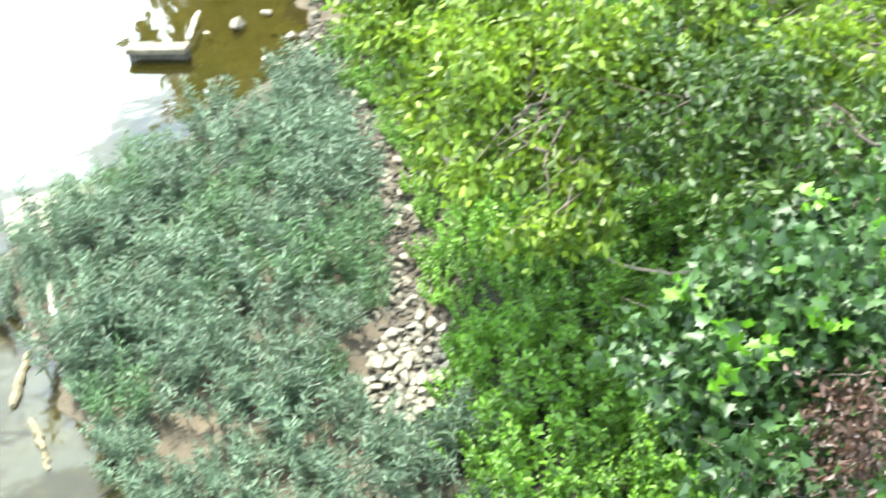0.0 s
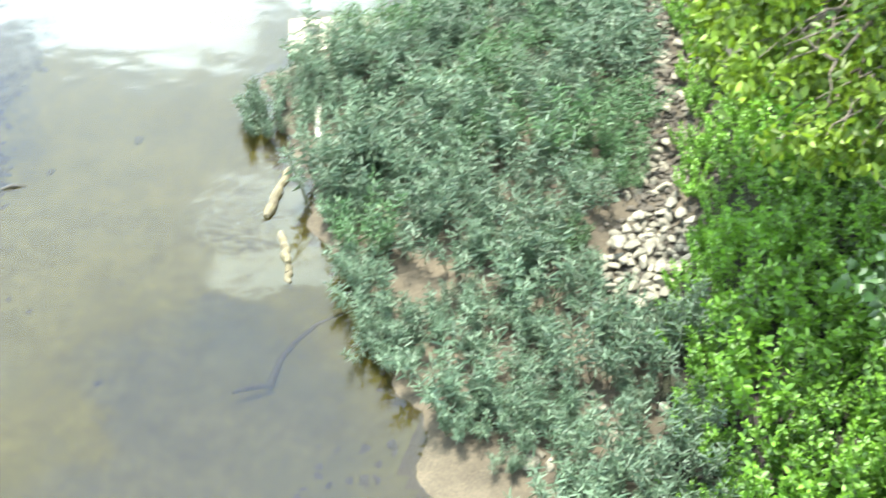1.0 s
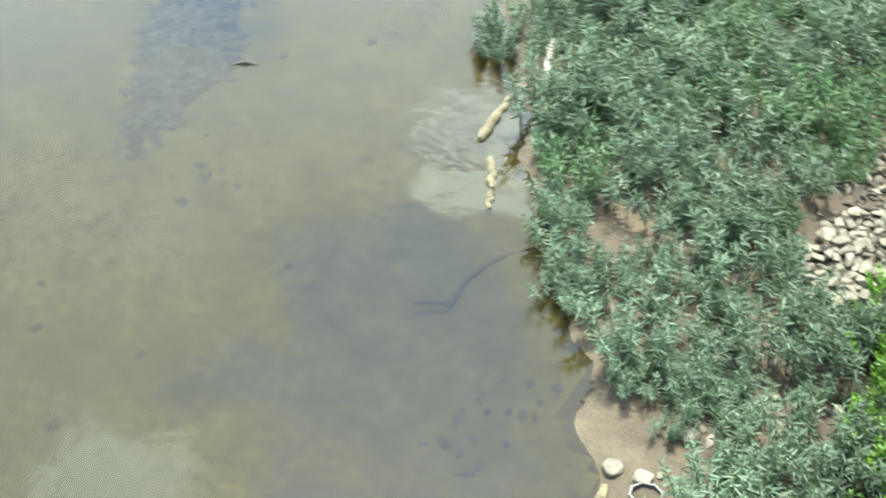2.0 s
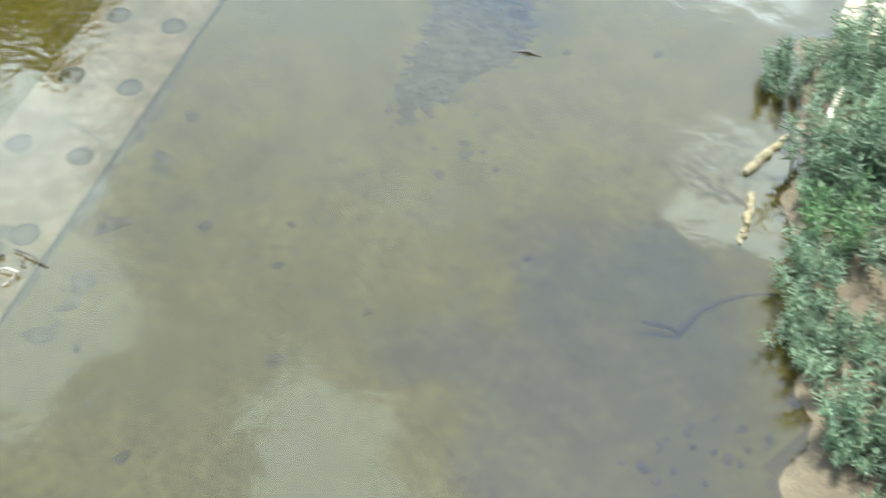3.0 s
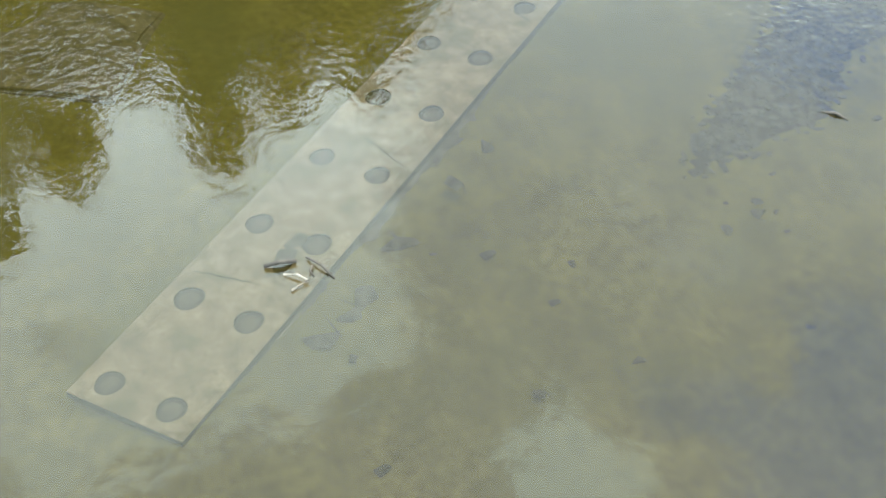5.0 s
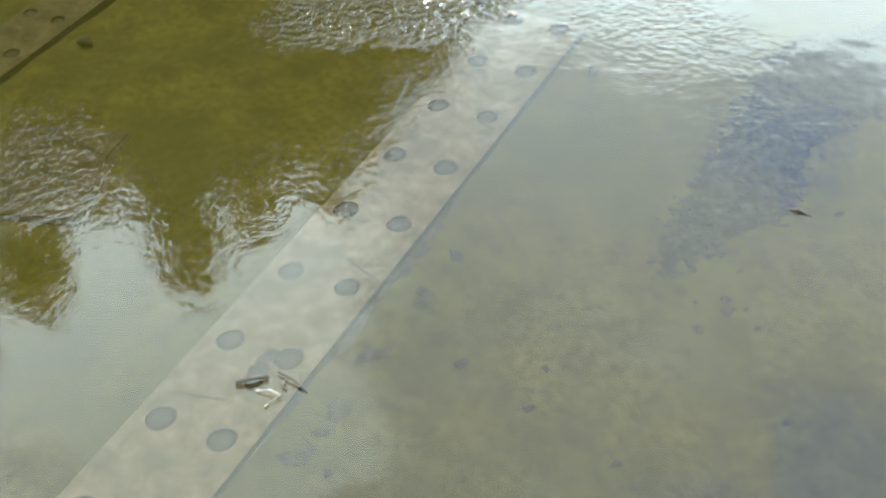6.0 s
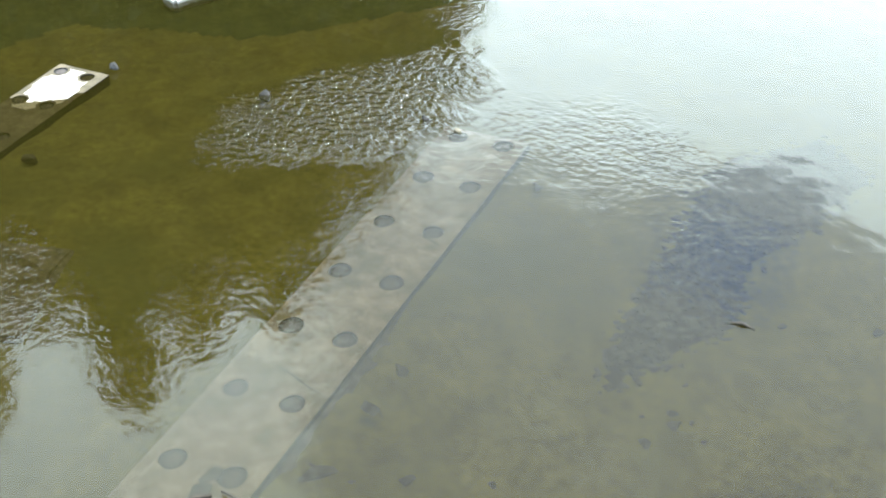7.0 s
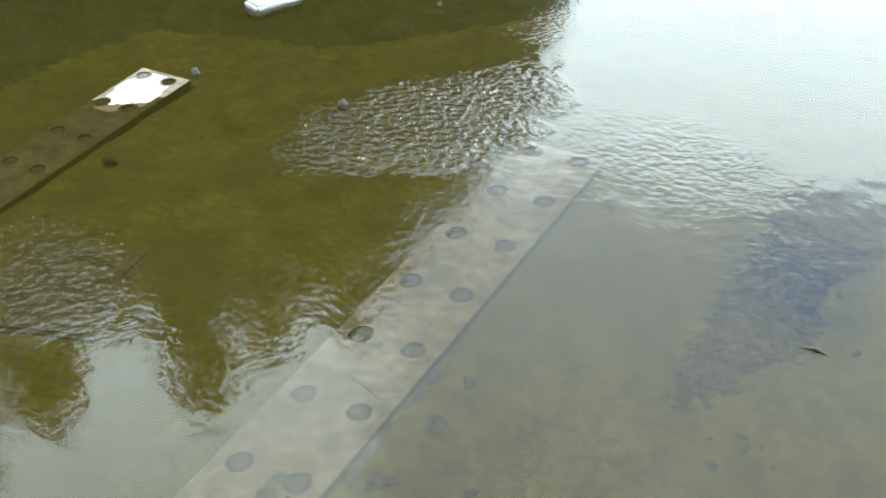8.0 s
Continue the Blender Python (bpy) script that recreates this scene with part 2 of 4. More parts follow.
MAT_MAPLE = leaf_material("maple_leaf", (0.0045, 0.0170, 0.0026), (0.062, 0.140, 0.026), 0.3)
MAT_FRESH = leaf_material("fresh_leaf", (0.050, 0.150, 0.006), (0.120, 0.270, 0.012), 0.4)
MAT_DEAD = leaf_material("dead_leaf", (0.022, 0.011, 0.007), (0.105, 0.054, 0.032), 0.2)
MAT_FAR = leaf_material("far_tree_leaf", (0.012, 0.028, 0.008), (0.045, 0.075, 0.018), 0.15)
MAT_GREEN_WILLOW = leaf_material("greener_willow_leaf", (0.0218, 0.0585, 0.0156), (0.0936, 0.1872, 0.0663), 0.25)
MAT_MID = leaf_material("mid_green_leaf", (0.0055, 0.0200, 0.0030), (0.090, 0.168, 0.018), 0.35)
# black: silt in the cracks, painted shade on hole walls and slab sides
MAT_RING = surface("silt_and_shade_black", (0.010, 0.010, 0.010), (0.030, 0.030, 0.030), 8.0, 0.8, 40.0, 0.3)
MAT_BAR = surface("black_gravel_bed", (0.008, 0.0085, 0.009), (0.026, 0.027, 0.027), 5.0, 0.85, 9.0, 0.0, relief=0.03)
MAT_TUB = surface("dark_plastic", (0.02, 0.022, 0.018), (0.045, 0.05, 0.04), 5.0, 0.5, 40.0, 0.2)
# leaf litter darkened to near black, shade of the undergrowth put into its colour
MAT_SHADED_LITTER = surface("shaded_leaf_litter", (0.006, 0.0045, 0.003), (0.020, 0.014, 0.008), 4.0, 0.95, 40.0, 0.8, (0.02, 0.024, 0.008), 1.0, relief=0.03)
MAT_RUBBLE = surface("dusty_rubble", (0.035, 0.029, 0.020), (0.085, 0.073, 0.053), 7.0, 0.95, 50.0, 0.5)

# ---- building helpers ----
rng_np = np.random.default_rng(7)


def mesh_of(name, verts, faces, mat, smooth=False):
    me = bpy.data.meshes.new(name)
    me.from_pydata([tuple(v) for v in verts], [], faces)
    if isinstance(mat, (list, tuple)):
        for k in mat:
            me.materials.append(k)
    else:
        me.materials.append(mat)
    if smooth:
        me.polygons.foreach_set("use_smooth", [True] * len(me.polygons))
    me.update()
    return me


def part(name, bm, mat, parent, label=""):
    """A bmesh, or a ready mesh, as one mesh object under a thing."""
    if isinstance(bm, bmesh.types.BMesh):
        me = bpy.data.meshes.new(name)
        bm.to_mesh(me)
        bm.free()
        me.materials.append(mat)
    else:
        me = bm
    ob = new(name, me)
    ob.parent = parent
    if label:
        ob["label"] = label
    return ob


def tube(verts, faces, path, radii, sides=6):
    """Append a tapered tube along a path of points."""
    rings = []
    path = [Vector(p) for p in path]
    for i, p in enumerate(path):
        d = (path[min(i + 1, len(path) - 1)] - path[max(i - 1, 0)]).normalized()
        a = d.orthogonal().normalized()
        b = d.cross(a)
        ring = []
        for k in range(sides):
            w = 2 * math.pi * k / sides
            ring.append(len(verts))
            verts.append(p + (a * math.cos(w) + b * math.sin(w)) * radii[i])
        rings.append(ring)
    for r0, r1 in zip(rings, rings[1:]):
        for k in range(sides):
            faces.append((r0[k], r0[(k + 1) % sides], r1[(k + 1) % sides], r1[k]))
    faces.append(tuple(reversed(rings[0])))
    faces.append(tuple(rings[-1]))


def wavy(a, b, n, amount, rnd, sag=0.0):
    """Points from a to b with a little wander and sag."""
    a, b = Vector(a), Vector(b)
    out = []
    for i in range(n + 1):
        s = i / n
        p = a.lerp(b, s)
        if 0 < i < n:
            p = p + Vector((rnd.uniform(-1, 1), rnd.uniform(-1, 1), rnd.uniform(-1, 1))) * amount
        p.z += sag * math.sin(math.pi * s)
        out.append(p)
    return out


def leaf_cloud(name, centres, ways, sizes, shape, mat, fold=0.25):
    """Many leaves in one mesh. centres, ways (unit, along the leaf): n x 3; sizes: n; shape: outline points (along, across)."""
    n = len(centres)
    side = np.cross(ways, rng_np.normal(size=(n, 3)))
    side /= np.linalg.norm(side, axis=1)[:, None] + 1e-9
    up = np.cross(side, ways)
    pts = np.array(shape)
    k = len(pts)
    along, across = pts[:, 0], pts[:, 1]
    v = (centres[:, None, :] + sizes[:, None, None] * (
        ways[:, None, :] * along[None, :, None] + side[:, None, :] * across[None, :, None]
        + up[:, None, :] * (np.abs(across) * fold - 0.18 * along ** 2)[None, :, None]))
    me = bpy.data.meshes.new(name)
    verts = v.reshape(-1, 3)
    half = k // 2
    # two halves that share the midrib: outline runs from the base up one side to the tip and back
    loops, starts, totals = [], [], []
    left = list(range(0, half + 1))
    right = [0] + list(range(half, k))
    base = np.arange(n)[:, None] * k
    idx = np.concatenate([base + np.array(left)[None], base + np.array(right)[None]], axis=1)
    me.vertices.add(len(verts))
    me.vertices.foreach_set("co", verts.ravel().astype(np.float32))
    me.loops.add(idx.size)
    me.loops.foreach_set("vertex_index", idx.ravel().astype(np.int32))
    per = np.tile([len(left), len(right)], n)
    me.polygons.add(len(per))
    me.polygons.foreach_set("loop_start", np.concatenate([[0], np.cumsum(per)[:-1]]).astype(np.int32))
    me.polygons.foreach_set("loop_total", per.astype(np.int32))
    me.materials.append(mat)
    me.update(calc_edges=True)
    me.validate()
    return me


LANCE = ((0, 0), (0.35, 0.09), (0.7, 0.065), (1, 0), (0.7, -0.065), (0.35, -0.09))
OVAL = ((0, 0), (0.22, 0.2), (0.6, 0.24), (1, 0), (0.6, -0.24), (0.22, -0.2))
MAPLE = ((0, 0), (0.12, 0.30), (0.02, 0.48), (0.34, 0.36), (0.50, 0.56), (0.58, 0.24), (1, 0),
         (0.58, -0.24), (0.50, -0.56), (0.34, -0.36), (0.02, -0.48), (0.12, -0.30))


def unit(a):
    return a / (np.linalg.norm(a, axis=1)[:, None] + 1e-9)


# ---- the lie of the land ----
SHORE = np.array(((-2.0, 60), (-3.0, 30), (-3.9, 22.5), (-3.8, 19.6), (-4.6, 18.3), (-5.2, 17.2), (-6.0, 16.2), (-6.9, 15.4), (-7.0, 14.6),
                  (-6.9, 13.6), (-6.3, 12.9), (-5.8, 12.1), (-5.3, 11.2), (-4.6, 10.5), (-4.1, 9.8), (-3.5, 9.2), (-3.05, 8.4),
                  (-2.75, 7.8), (-2.4, 7.3), (-1.6, 4.5), (-1.0, 0), (-0.6, -60)))
STRIP = np.array(((0.5, 60), (-2.0, 26), (-3.3, 19.8), (-2.5, 17.7), (-1.9, 16.1), (-1.5, 14.7), (-1.3, 13.2), (-1.25, 12.1), (-1.3, 11.1),
                  (-1.1, 9.9), (-0.8, 8.0), (-0.4, 4.5), (0.3, 0), (0.8, -60)))


def right_of(line, x, y):
    """How far east of a north-south line a place lies."""
    return x - np.interp(-y, -line[:, 1], line[:, 0])


def height(x, y):
    x, y = np.asarray(x, float), np.asarray(y, float)
    s = right_of(SHORE, x, y) * 0.8
    r = np.maximum(right_of(STRIP, x, y), 0)
    lump = 0.05 * np.sin(x * 2.3 + 1.3 * np.sin(y * 1.7)) * np.sin(y * 2.9 + x) + 0.03 * np.sin(x * 6.1 + y * 3.7) * np.sin(y * 5.3 - x * 2.1)
    land = 0.02 + 0.07 * np.minimum(s, 3) + lump * np.clip(s * 2, 0.25, 1) + 4.6 * (1 - np.exp(-0.105 * r)) + 0.3 * np.clip(r, 0, 1) * (lump * 3)
    bed = np.maximum(s * 0.10, -0.17) + lump * 0.5
    z = np.where(s > 0, land, bed)
    # far bank
    f = -(x + 33.0 + 0.45 * (y - 5.0)) * 0.9
    far = np.where(f > 0, 0.35 * np.minimum(f, 12) + lump, np.maximum(f * 0.1, -0.17) + lump * 0.5)
    return np.where(x < -20, np.maximum(far, -0.3), z)


def zat(x, y):
    return float(height(x, y))


# outline of the rubble bar under the water
BAR = [(-9.25, 8.63), (-9.88, 9.39), (-10.47, 10.29), (-11.25, 11.63), (-12.4, 13.4), (-12.2, 15.5), (-11.0, 15.2), (-10.45, 13.35), (-10.22, 11.79), (-9.37, 11.0), (-9.32, 9.93)]


def in_outline(line, x, y):
    c = False
    for (x0, y0), (x1, y1) in zip(line, line[1:] + line[:1]):
        if (y0 > y) != (y1 > y) and x < (x1 - x0) * (y - y0) / (y1 - y0) + x0:
            c = not c
    return c


def ground():
    xs = np.concatenate([[-3000, -1200, -500, -220, -120, -80, -60], np.arange(-50, -24, 0.8), np.arange(-24, 7, 0.14), np.arange(7, 30, 0.8), [40, 60, 100, 220, 500, 1200, 3000]])
    ys = np.concatenate([[-3000, -1200, -500, -220, -100, -50, -30, -20], np.arange(-12, -1, 0.6), np.arange(-1, 24, 0.14), np.arange(24, 60, 0.9), [80, 120, 220, 500, 1200, 3000]])
    gx, gy = np.meshgrid(xs, ys, indexing="ij")
    gz = height(gx, gy)
    n, m = len(xs), len(ys)
    verts = np.stack([gx, gy, gz], -1).reshape(-1, 3)
    faces = [(i * m + j, (i + 1) * m + j, (i + 1) * m + j + 1, i * m + j + 1) for i in range(n - 1) for j in range(m - 1)]
    me = mesh_of("ground", verts.tolist(), faces, (MAT_GROUND, MAT_SAND, MAT_DEEP_BED, MAT_BAR, MAT_SHADED_LITTER), True)
    mid = np.array([(gx[i, j] + gx[i + 1, j + 1], gy[i, j] + gy[i + 1, j + 1]) for i in range(n - 1) for j in range(m - 1)]) / 2
    wob = 0.25 * np.sin(mid[:, 1] * 1.3) + 0.15 * np.sin(mid[:, 0] * 2.7 + mid[:, 1])
    zone = np.where(height(mid[:, 0], mid[:, 1]) > -0.02, 1, 0)
    # far channel: bed coloured dark in place of the water's depth
    zone = np.where((mid[:, 0] < -19.5) & (mid[:, 0] + 0.4 * wob < np.interp(mid[:, 1], (3, 5.6, 7.4, 8.7, 9.7, 11, 13, 20), (-21.4, -22.3, -22.9, -22.0, -20.75, -20.3, -20.2, -20.0))), 2, zone)
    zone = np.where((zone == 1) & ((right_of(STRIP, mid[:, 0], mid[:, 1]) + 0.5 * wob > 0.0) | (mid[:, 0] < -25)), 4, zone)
    near_bar = (mid[:, 0] > -13) & (mid[:, 0] < -9) & (mid[:, 1] > 8.4) & (mid[:, 1] < 15.8)
    for k in np.nonzero(near_bar)[0]:
        if in_outline(BAR, mid[k, 0] / 1.012 + 0.05 * math.sin(mid[k, 1] * 9), mid[k, 1] / 1.012 + 0.06 * math.sin(mid[k, 0] * 11)):
            zone[k] = 3
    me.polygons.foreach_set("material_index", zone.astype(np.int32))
    ob = new("ground", me)
    tagged(ob, "brown silty river bed rising to a muddy wooded bank", "ground", kind="structure")


def water():
    xs = np.concatenate([[-3000, -800, -250, -100, -60], np.arange(-44, 4.1, 1.5), [20, 100, 800, 3000]])
    ys = np.concatenate([[-3000, -800, -250, -100, -40], np.arange(-10, 40.1, 1.5), [60, 120, 800, 3000]])
    m = len(ys)
    verts = [(float(x), float(y), 0.0) for x in xs for y in ys]
    faces = [(i * m + j, (i + 1) * m + j, (i + 1) * m + j + 1, i * m + j + 1) for i in range(len(xs) - 1) for j in range(m - 1)]
    ob = new("water", mesh_of("water", verts, faces, MAT_WATER))
    tagged(ob, "shallow murky olive river water reflecting a cloudy sky", "water", kind="structure")


ground()
water()

# ---- fallen bridge slabs in the river ----
ALONG = Vector((0.5407, -0.8412, 0))
ACROSS = Vector((-0.8412, -0.5407, 0))


def holed_slab(name, length, width, thick, holes, radius, mat, hole_mat, depths=(0.018, 0.030)):
    """A slab along x from 0 to length, y from 0 to width, top at z = 0, with blind round holes (x, y)."""
    bm = bmesh.new()
    # top face cut into cells, one per hole, so that each hole has its own rim
    cols = sorted({round(h[0], 4) for h in holes})
    rows = sorted({round(h[1], 4) for h in holes})
    xcut = [0.0] + [(a + b) / 2 for a, b in zip(cols, cols[1:])] + [length]
    ycut = [0.0] + [(a + b) / 2 for a, b in zip(rows, rows[1:])] + [width]
    inside = []
    seg = 20
    for i, cx in enumerate(cols):
        for j, cy in enumerate(rows):
            x0, x1, y0, y1 = xcut[i], xcut[i + 1], ycut[j], ycut[j + 1]
            outer, inner, groove, floor = [], [], [], []
            rr = radius * (1 + 0.05 * math.sin(i * 2.1 + j))
            for k in range(seg):
                a = 2 * math.pi * k / seg
                c, s = math.cos(a), math.sin(a)
                tx = min(((x1 - cx) / c if c > 1e-9 else (x0 - cx) / c if c < -1e-9 else 1e9), ((y1 - cy) / s if s > 1e-9 else (y0 - cy) / s if s < -1e-9 else 1e9))
                outer.append(bm.verts.new((cx + c * tx, cy + s * tx, 0)))
                w = rr * (1 + 0.03 * math.sin(3 * a + i))
                inner.append(bm.verts.new((cx + c * w * 1.12, cy + s * w, 0)))
                deep = -depths[j % 2] * (1 + 0.3 * math.sin(i * 3.7))
                groove.append(bm.verts.new((cx + c * w * 1.08, cy + s * w * 0.97, deep)))
                floor.append(bm.verts.new((cx + c * w * 0.76, cy + s * w * 0.65, deep * 0.75)))
            corners = [bm.verts.new((px, py, 0)) for px, py in ((x1, y1), (x0, y1), (x0, y0), (x1, y0))]
            angs = [math.atan2(v.co.y - cy, v.co.x - cx) % (2 * math.pi) for v in corners]
            for k in range(seg):
                k2 = (k + 1) % seg
                a0, a1 = 2 * math.pi * k / seg, 2 * math.pi * (k + 1) / seg
                between = [corners[q] for q in range(4) if a0 < angs[q] < a1]
                bm.faces.new([inner[k], outer[k], *between, outer[k2], inner[k2]])
                # wall and groove in the dark hole_mat: shade of the recess painted in
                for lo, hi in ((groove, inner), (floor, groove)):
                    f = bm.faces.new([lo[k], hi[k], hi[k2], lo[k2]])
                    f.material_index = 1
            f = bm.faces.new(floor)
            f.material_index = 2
    bmesh.ops.remove_doubles(bm, verts=bm.verts, dist=1e-4)
    edges = [e for e in bm.edges if e.is_boundary]
    ret = bmesh.ops.extrude_edge_only(bm, edges=edges)
    # sides take hole_mat too, painting on the slab's shadowed edge
    for g in ret["geom"]:
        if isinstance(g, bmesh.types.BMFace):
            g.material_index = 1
    low = [v for v in ret["geom"] if isinstance(v, bmesh.types.BMVert)]
    for v in low:
        v.co.z = -thick
        inside.append(v)
    bmesh.ops.recalc_face_normals(bm, faces=bm.faces)
    me = bpy.data.meshes.new(name)
    bm.to_mesh(me)
    bm.free()
    me.materials.append(mat)
    me.materials.append(hole_mat)
    me.materials.append(MAT_HOLE)
    return new(name, me)


def frame_matrix(origin, x_way, tilt_end=0.0, tilt_side=0.0):
    x = Vector((x_way.x, x_way.y, tilt_end)).normalized()
    y = Vector((-x_way.y, x_way.x, tilt_side)).normalized()
    z = x.cross(y).normalized()
    y = z.cross(x)
    m = Matrix((x, y, z)).transposed().to_4x4()
    m.translation = origin
    return m


# the long slab: nine pairs of holes, its near end a little deeper
PITCH, GAP, EDGE, EDGE_WEST = 1.35, 0.752, 0.385, 0.31
R_FIRST = Vector((-14.70, 11.19, 0))


def lay(ob, origin, tilt_end=0.0, tilt_side=0.0):
    ob.matrix_world = frame_matrix(origin, ALONG, tilt_end, tilt_side)


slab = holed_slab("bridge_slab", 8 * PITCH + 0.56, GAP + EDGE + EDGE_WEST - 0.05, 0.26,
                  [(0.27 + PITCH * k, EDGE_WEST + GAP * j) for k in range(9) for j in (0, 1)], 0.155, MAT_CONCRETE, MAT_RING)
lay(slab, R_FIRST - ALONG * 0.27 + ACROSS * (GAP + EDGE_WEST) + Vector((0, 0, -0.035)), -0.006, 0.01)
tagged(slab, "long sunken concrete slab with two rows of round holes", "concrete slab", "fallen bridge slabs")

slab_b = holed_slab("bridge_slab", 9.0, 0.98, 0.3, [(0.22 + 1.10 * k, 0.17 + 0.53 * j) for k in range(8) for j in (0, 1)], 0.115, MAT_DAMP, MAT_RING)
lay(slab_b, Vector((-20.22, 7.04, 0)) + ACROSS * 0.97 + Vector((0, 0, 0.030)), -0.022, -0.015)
tagged(slab_b, "half-submerged concrete slab with holes and a bleached dry end", "concrete slab", "fallen bridge slabs")


def patch_on_slab():
    """The dry, bleached end of the second slab: a thin irregular crust 4 mm proud, clear of the holes."""
    rnd = random.Random(5)
    verts, faces = [], []
    n, mm = 26, 16
    grid = {}
    for i in range(n + 1):
        for j in range(mm + 1):
            x, y = 0.10 + 1.60 * i / n, 0.06 + 0.86 * j / mm
            edge = ((x - 0.82) / 0.82) ** 2 + ((y - 0.47) / 0.42) ** 4 + 0.22 * math.sin(7 * x + 5 * y) + 0.12 * math.sin(17 * x - 9 * y)
            hole = min(math.hypot((x - 0.22 - 1.10 * k) / 1.12, y - 0.17 - 0.53 * jj) for k in (0, 1) for jj in (0, 1))
            if edge < 1 and hole > 0.135:
                grid[i, j] = len(verts)
                verts.append((x, y, 0.004 + 0.002 * rnd.random()))
    for i in range(n):
        for j in range(mm):
            q = [grid.get(k) for k in ((i, j), (i + 1, j), (i + 1, j + 1), (i, j + 1))]
            if None not in q:
                faces.append(tuple(q))
            elif q.count(None) == 1:
                faces.append(tuple(v for v in q if v is not None))
    part("dry_crust", mesh_of("dry_crust", verts, faces, MAT_DRY), MAT_DRY, slab_b, "sun-bleached white dry concrete")


patch_on_slab()


def broken_block(name, size, mat, seed, rough=0.04):
    """A rough-edged block of broken concrete, resting on its base."""
    rnd = random.Random(seed)
    bm = bmesh.new()
    bmesh.ops.create_cube(bm, size=1)
    for v in bm.verts:
        v.co = Vector((v.co.x * size[0], v.co.y * size[1], (v.co.z + 0.5) * size[2]))
    bmesh.ops.bevel(bm, geom=list(bm.edges), offset=min(size) * 0.12, segments=2, affect="EDGES")
    bmesh.ops.subdivide_edges(bm, edges=list(bm.edges), cuts=2)
    for v in bm.verts:
        p = v.co * 3
        v.co += Vector((noise.noise(p + Vector((seed, 0, 0))), noise.noise(p + Vector((0, seed, 5))), noise.noise(p + Vector((9, 0, seed))))) * rough
    me = bpy.data.meshes.new(name)
    bm.to_mesh(me)
    bm.free()
    me.materials.append(mat)
    return me


slab_c = new("bridge_slab", broken_block("bridge_slab", (2.1, 2.9, 0.3), MAT_CONCRETE_DARK, 3, 0.12))
slab_c.matrix_world = pose(-15.75, 2.85, -0.42, 1.5, -1, -39)
tagged(slab_c, "broken concrete slab under rippling shallow water", "concrete slab", "fallen bridge slabs")

# ---- stones ----


def stone_mesh(name, seed, mat):
    rnd = random.Random(seed)
    bm = bmesh.new()
    for _ in range(13):
        v = Vector((rnd.gauss(0, 1), rnd.gauss(0, 1), rnd.gauss(0, 1))).normalized()
        bm.verts.new((v.x * 0.5 * rnd.uniform(0.85, 1.15), v.y * 0.38 * rnd.uniform(0.8, 1.15), v.z * 0.27 * rnd.uniform(0.8, 1.1)))
    bmesh.ops.convex_hull(bm, input=bm.verts)
    bmesh.ops.bevel(bm, geom=list(bm.edges), offset=0.03, segments=1, affect="EDGES")
    low = min(v.co.z for v in bm.verts)
    for v in bm.verts:
        v.co.z -= low
    me = bpy.data.meshes.new(name)
    bm.to_mesh(me)
    bm.free()
    me.materials.append(mat)
    return me


STONES = [stone_mesh("riprap_stone", 40 + k, MAT_STONE) for k in range(10)]
BED_STONES = [stone_mesh("river_stone", 80 + k, MAT_BED_STONE) for k in range(6)]


def stone(name, meshes, x, y, size, rnd, label, group, sink=0.12, lift=0.0):
    ob = new(name, meshes[rnd.randrange(len(meshes))])
    ob.matrix_world = pose(x, y, zat(x, y) - sink * size * 0.5 + lift, rnd.uniform(-12, 12), rnd.uniform(-12, 12), rnd.uniform(0, 360)) @ Matrix.Diagonal((size, size * rnd.uniform(0.85, 1.15), size * rnd.uniform(0.8, 1.2), 1))
    tagged(ob, label, "stone", group)


def riprap():
    rnd = random.Random(11)
    placed = []

    def place(x, y, size, lift=0.0, close=0.21):
        if any((x - a) ** 2 + (y - b) ** 2 < ((size + c) * close) ** 2 for a, b, c in placed):
            return
        placed.append((x, y, size))
        stone("riprap_stone", STONES, x, y, size, rnd, "pale grey-buff angular riprap stone on the bank", "riprap stones", lift=lift)

    # the bare pile
    for _ in range(420):
        u, v = rnd.uniform(-1, 1), rnd.uniform(-1, 1)
        if u * u + v * v < 1:
            place(-1.50 + 0.50 * u + 0.08 * v, 11.48 + 0.82 * v, rnd.uniform(0.12, 0.25), rnd.uniform(0, 0.05))
    # the strip along the foot of the bank
    while len(placed) < 300:
        y = rnd.uniform(12.4, 20.5)
        place(strip_x(y) + rnd.gauss(0, 0.29), y, rnd.uniform(0.10, 0.16) + 0.12 * rnd.random() ** 3)
    for _ in range(40):
        place(rnd.uniform(-2.6, -0.6), rnd.uniform(7.4, 10.4), rnd.uniform(0.10, 0.26), close=0.3)


def strip_x(y):
    return float(np.interp(y, STRIP[::-1, 1], STRIP[::-1, 0])) - 0.42


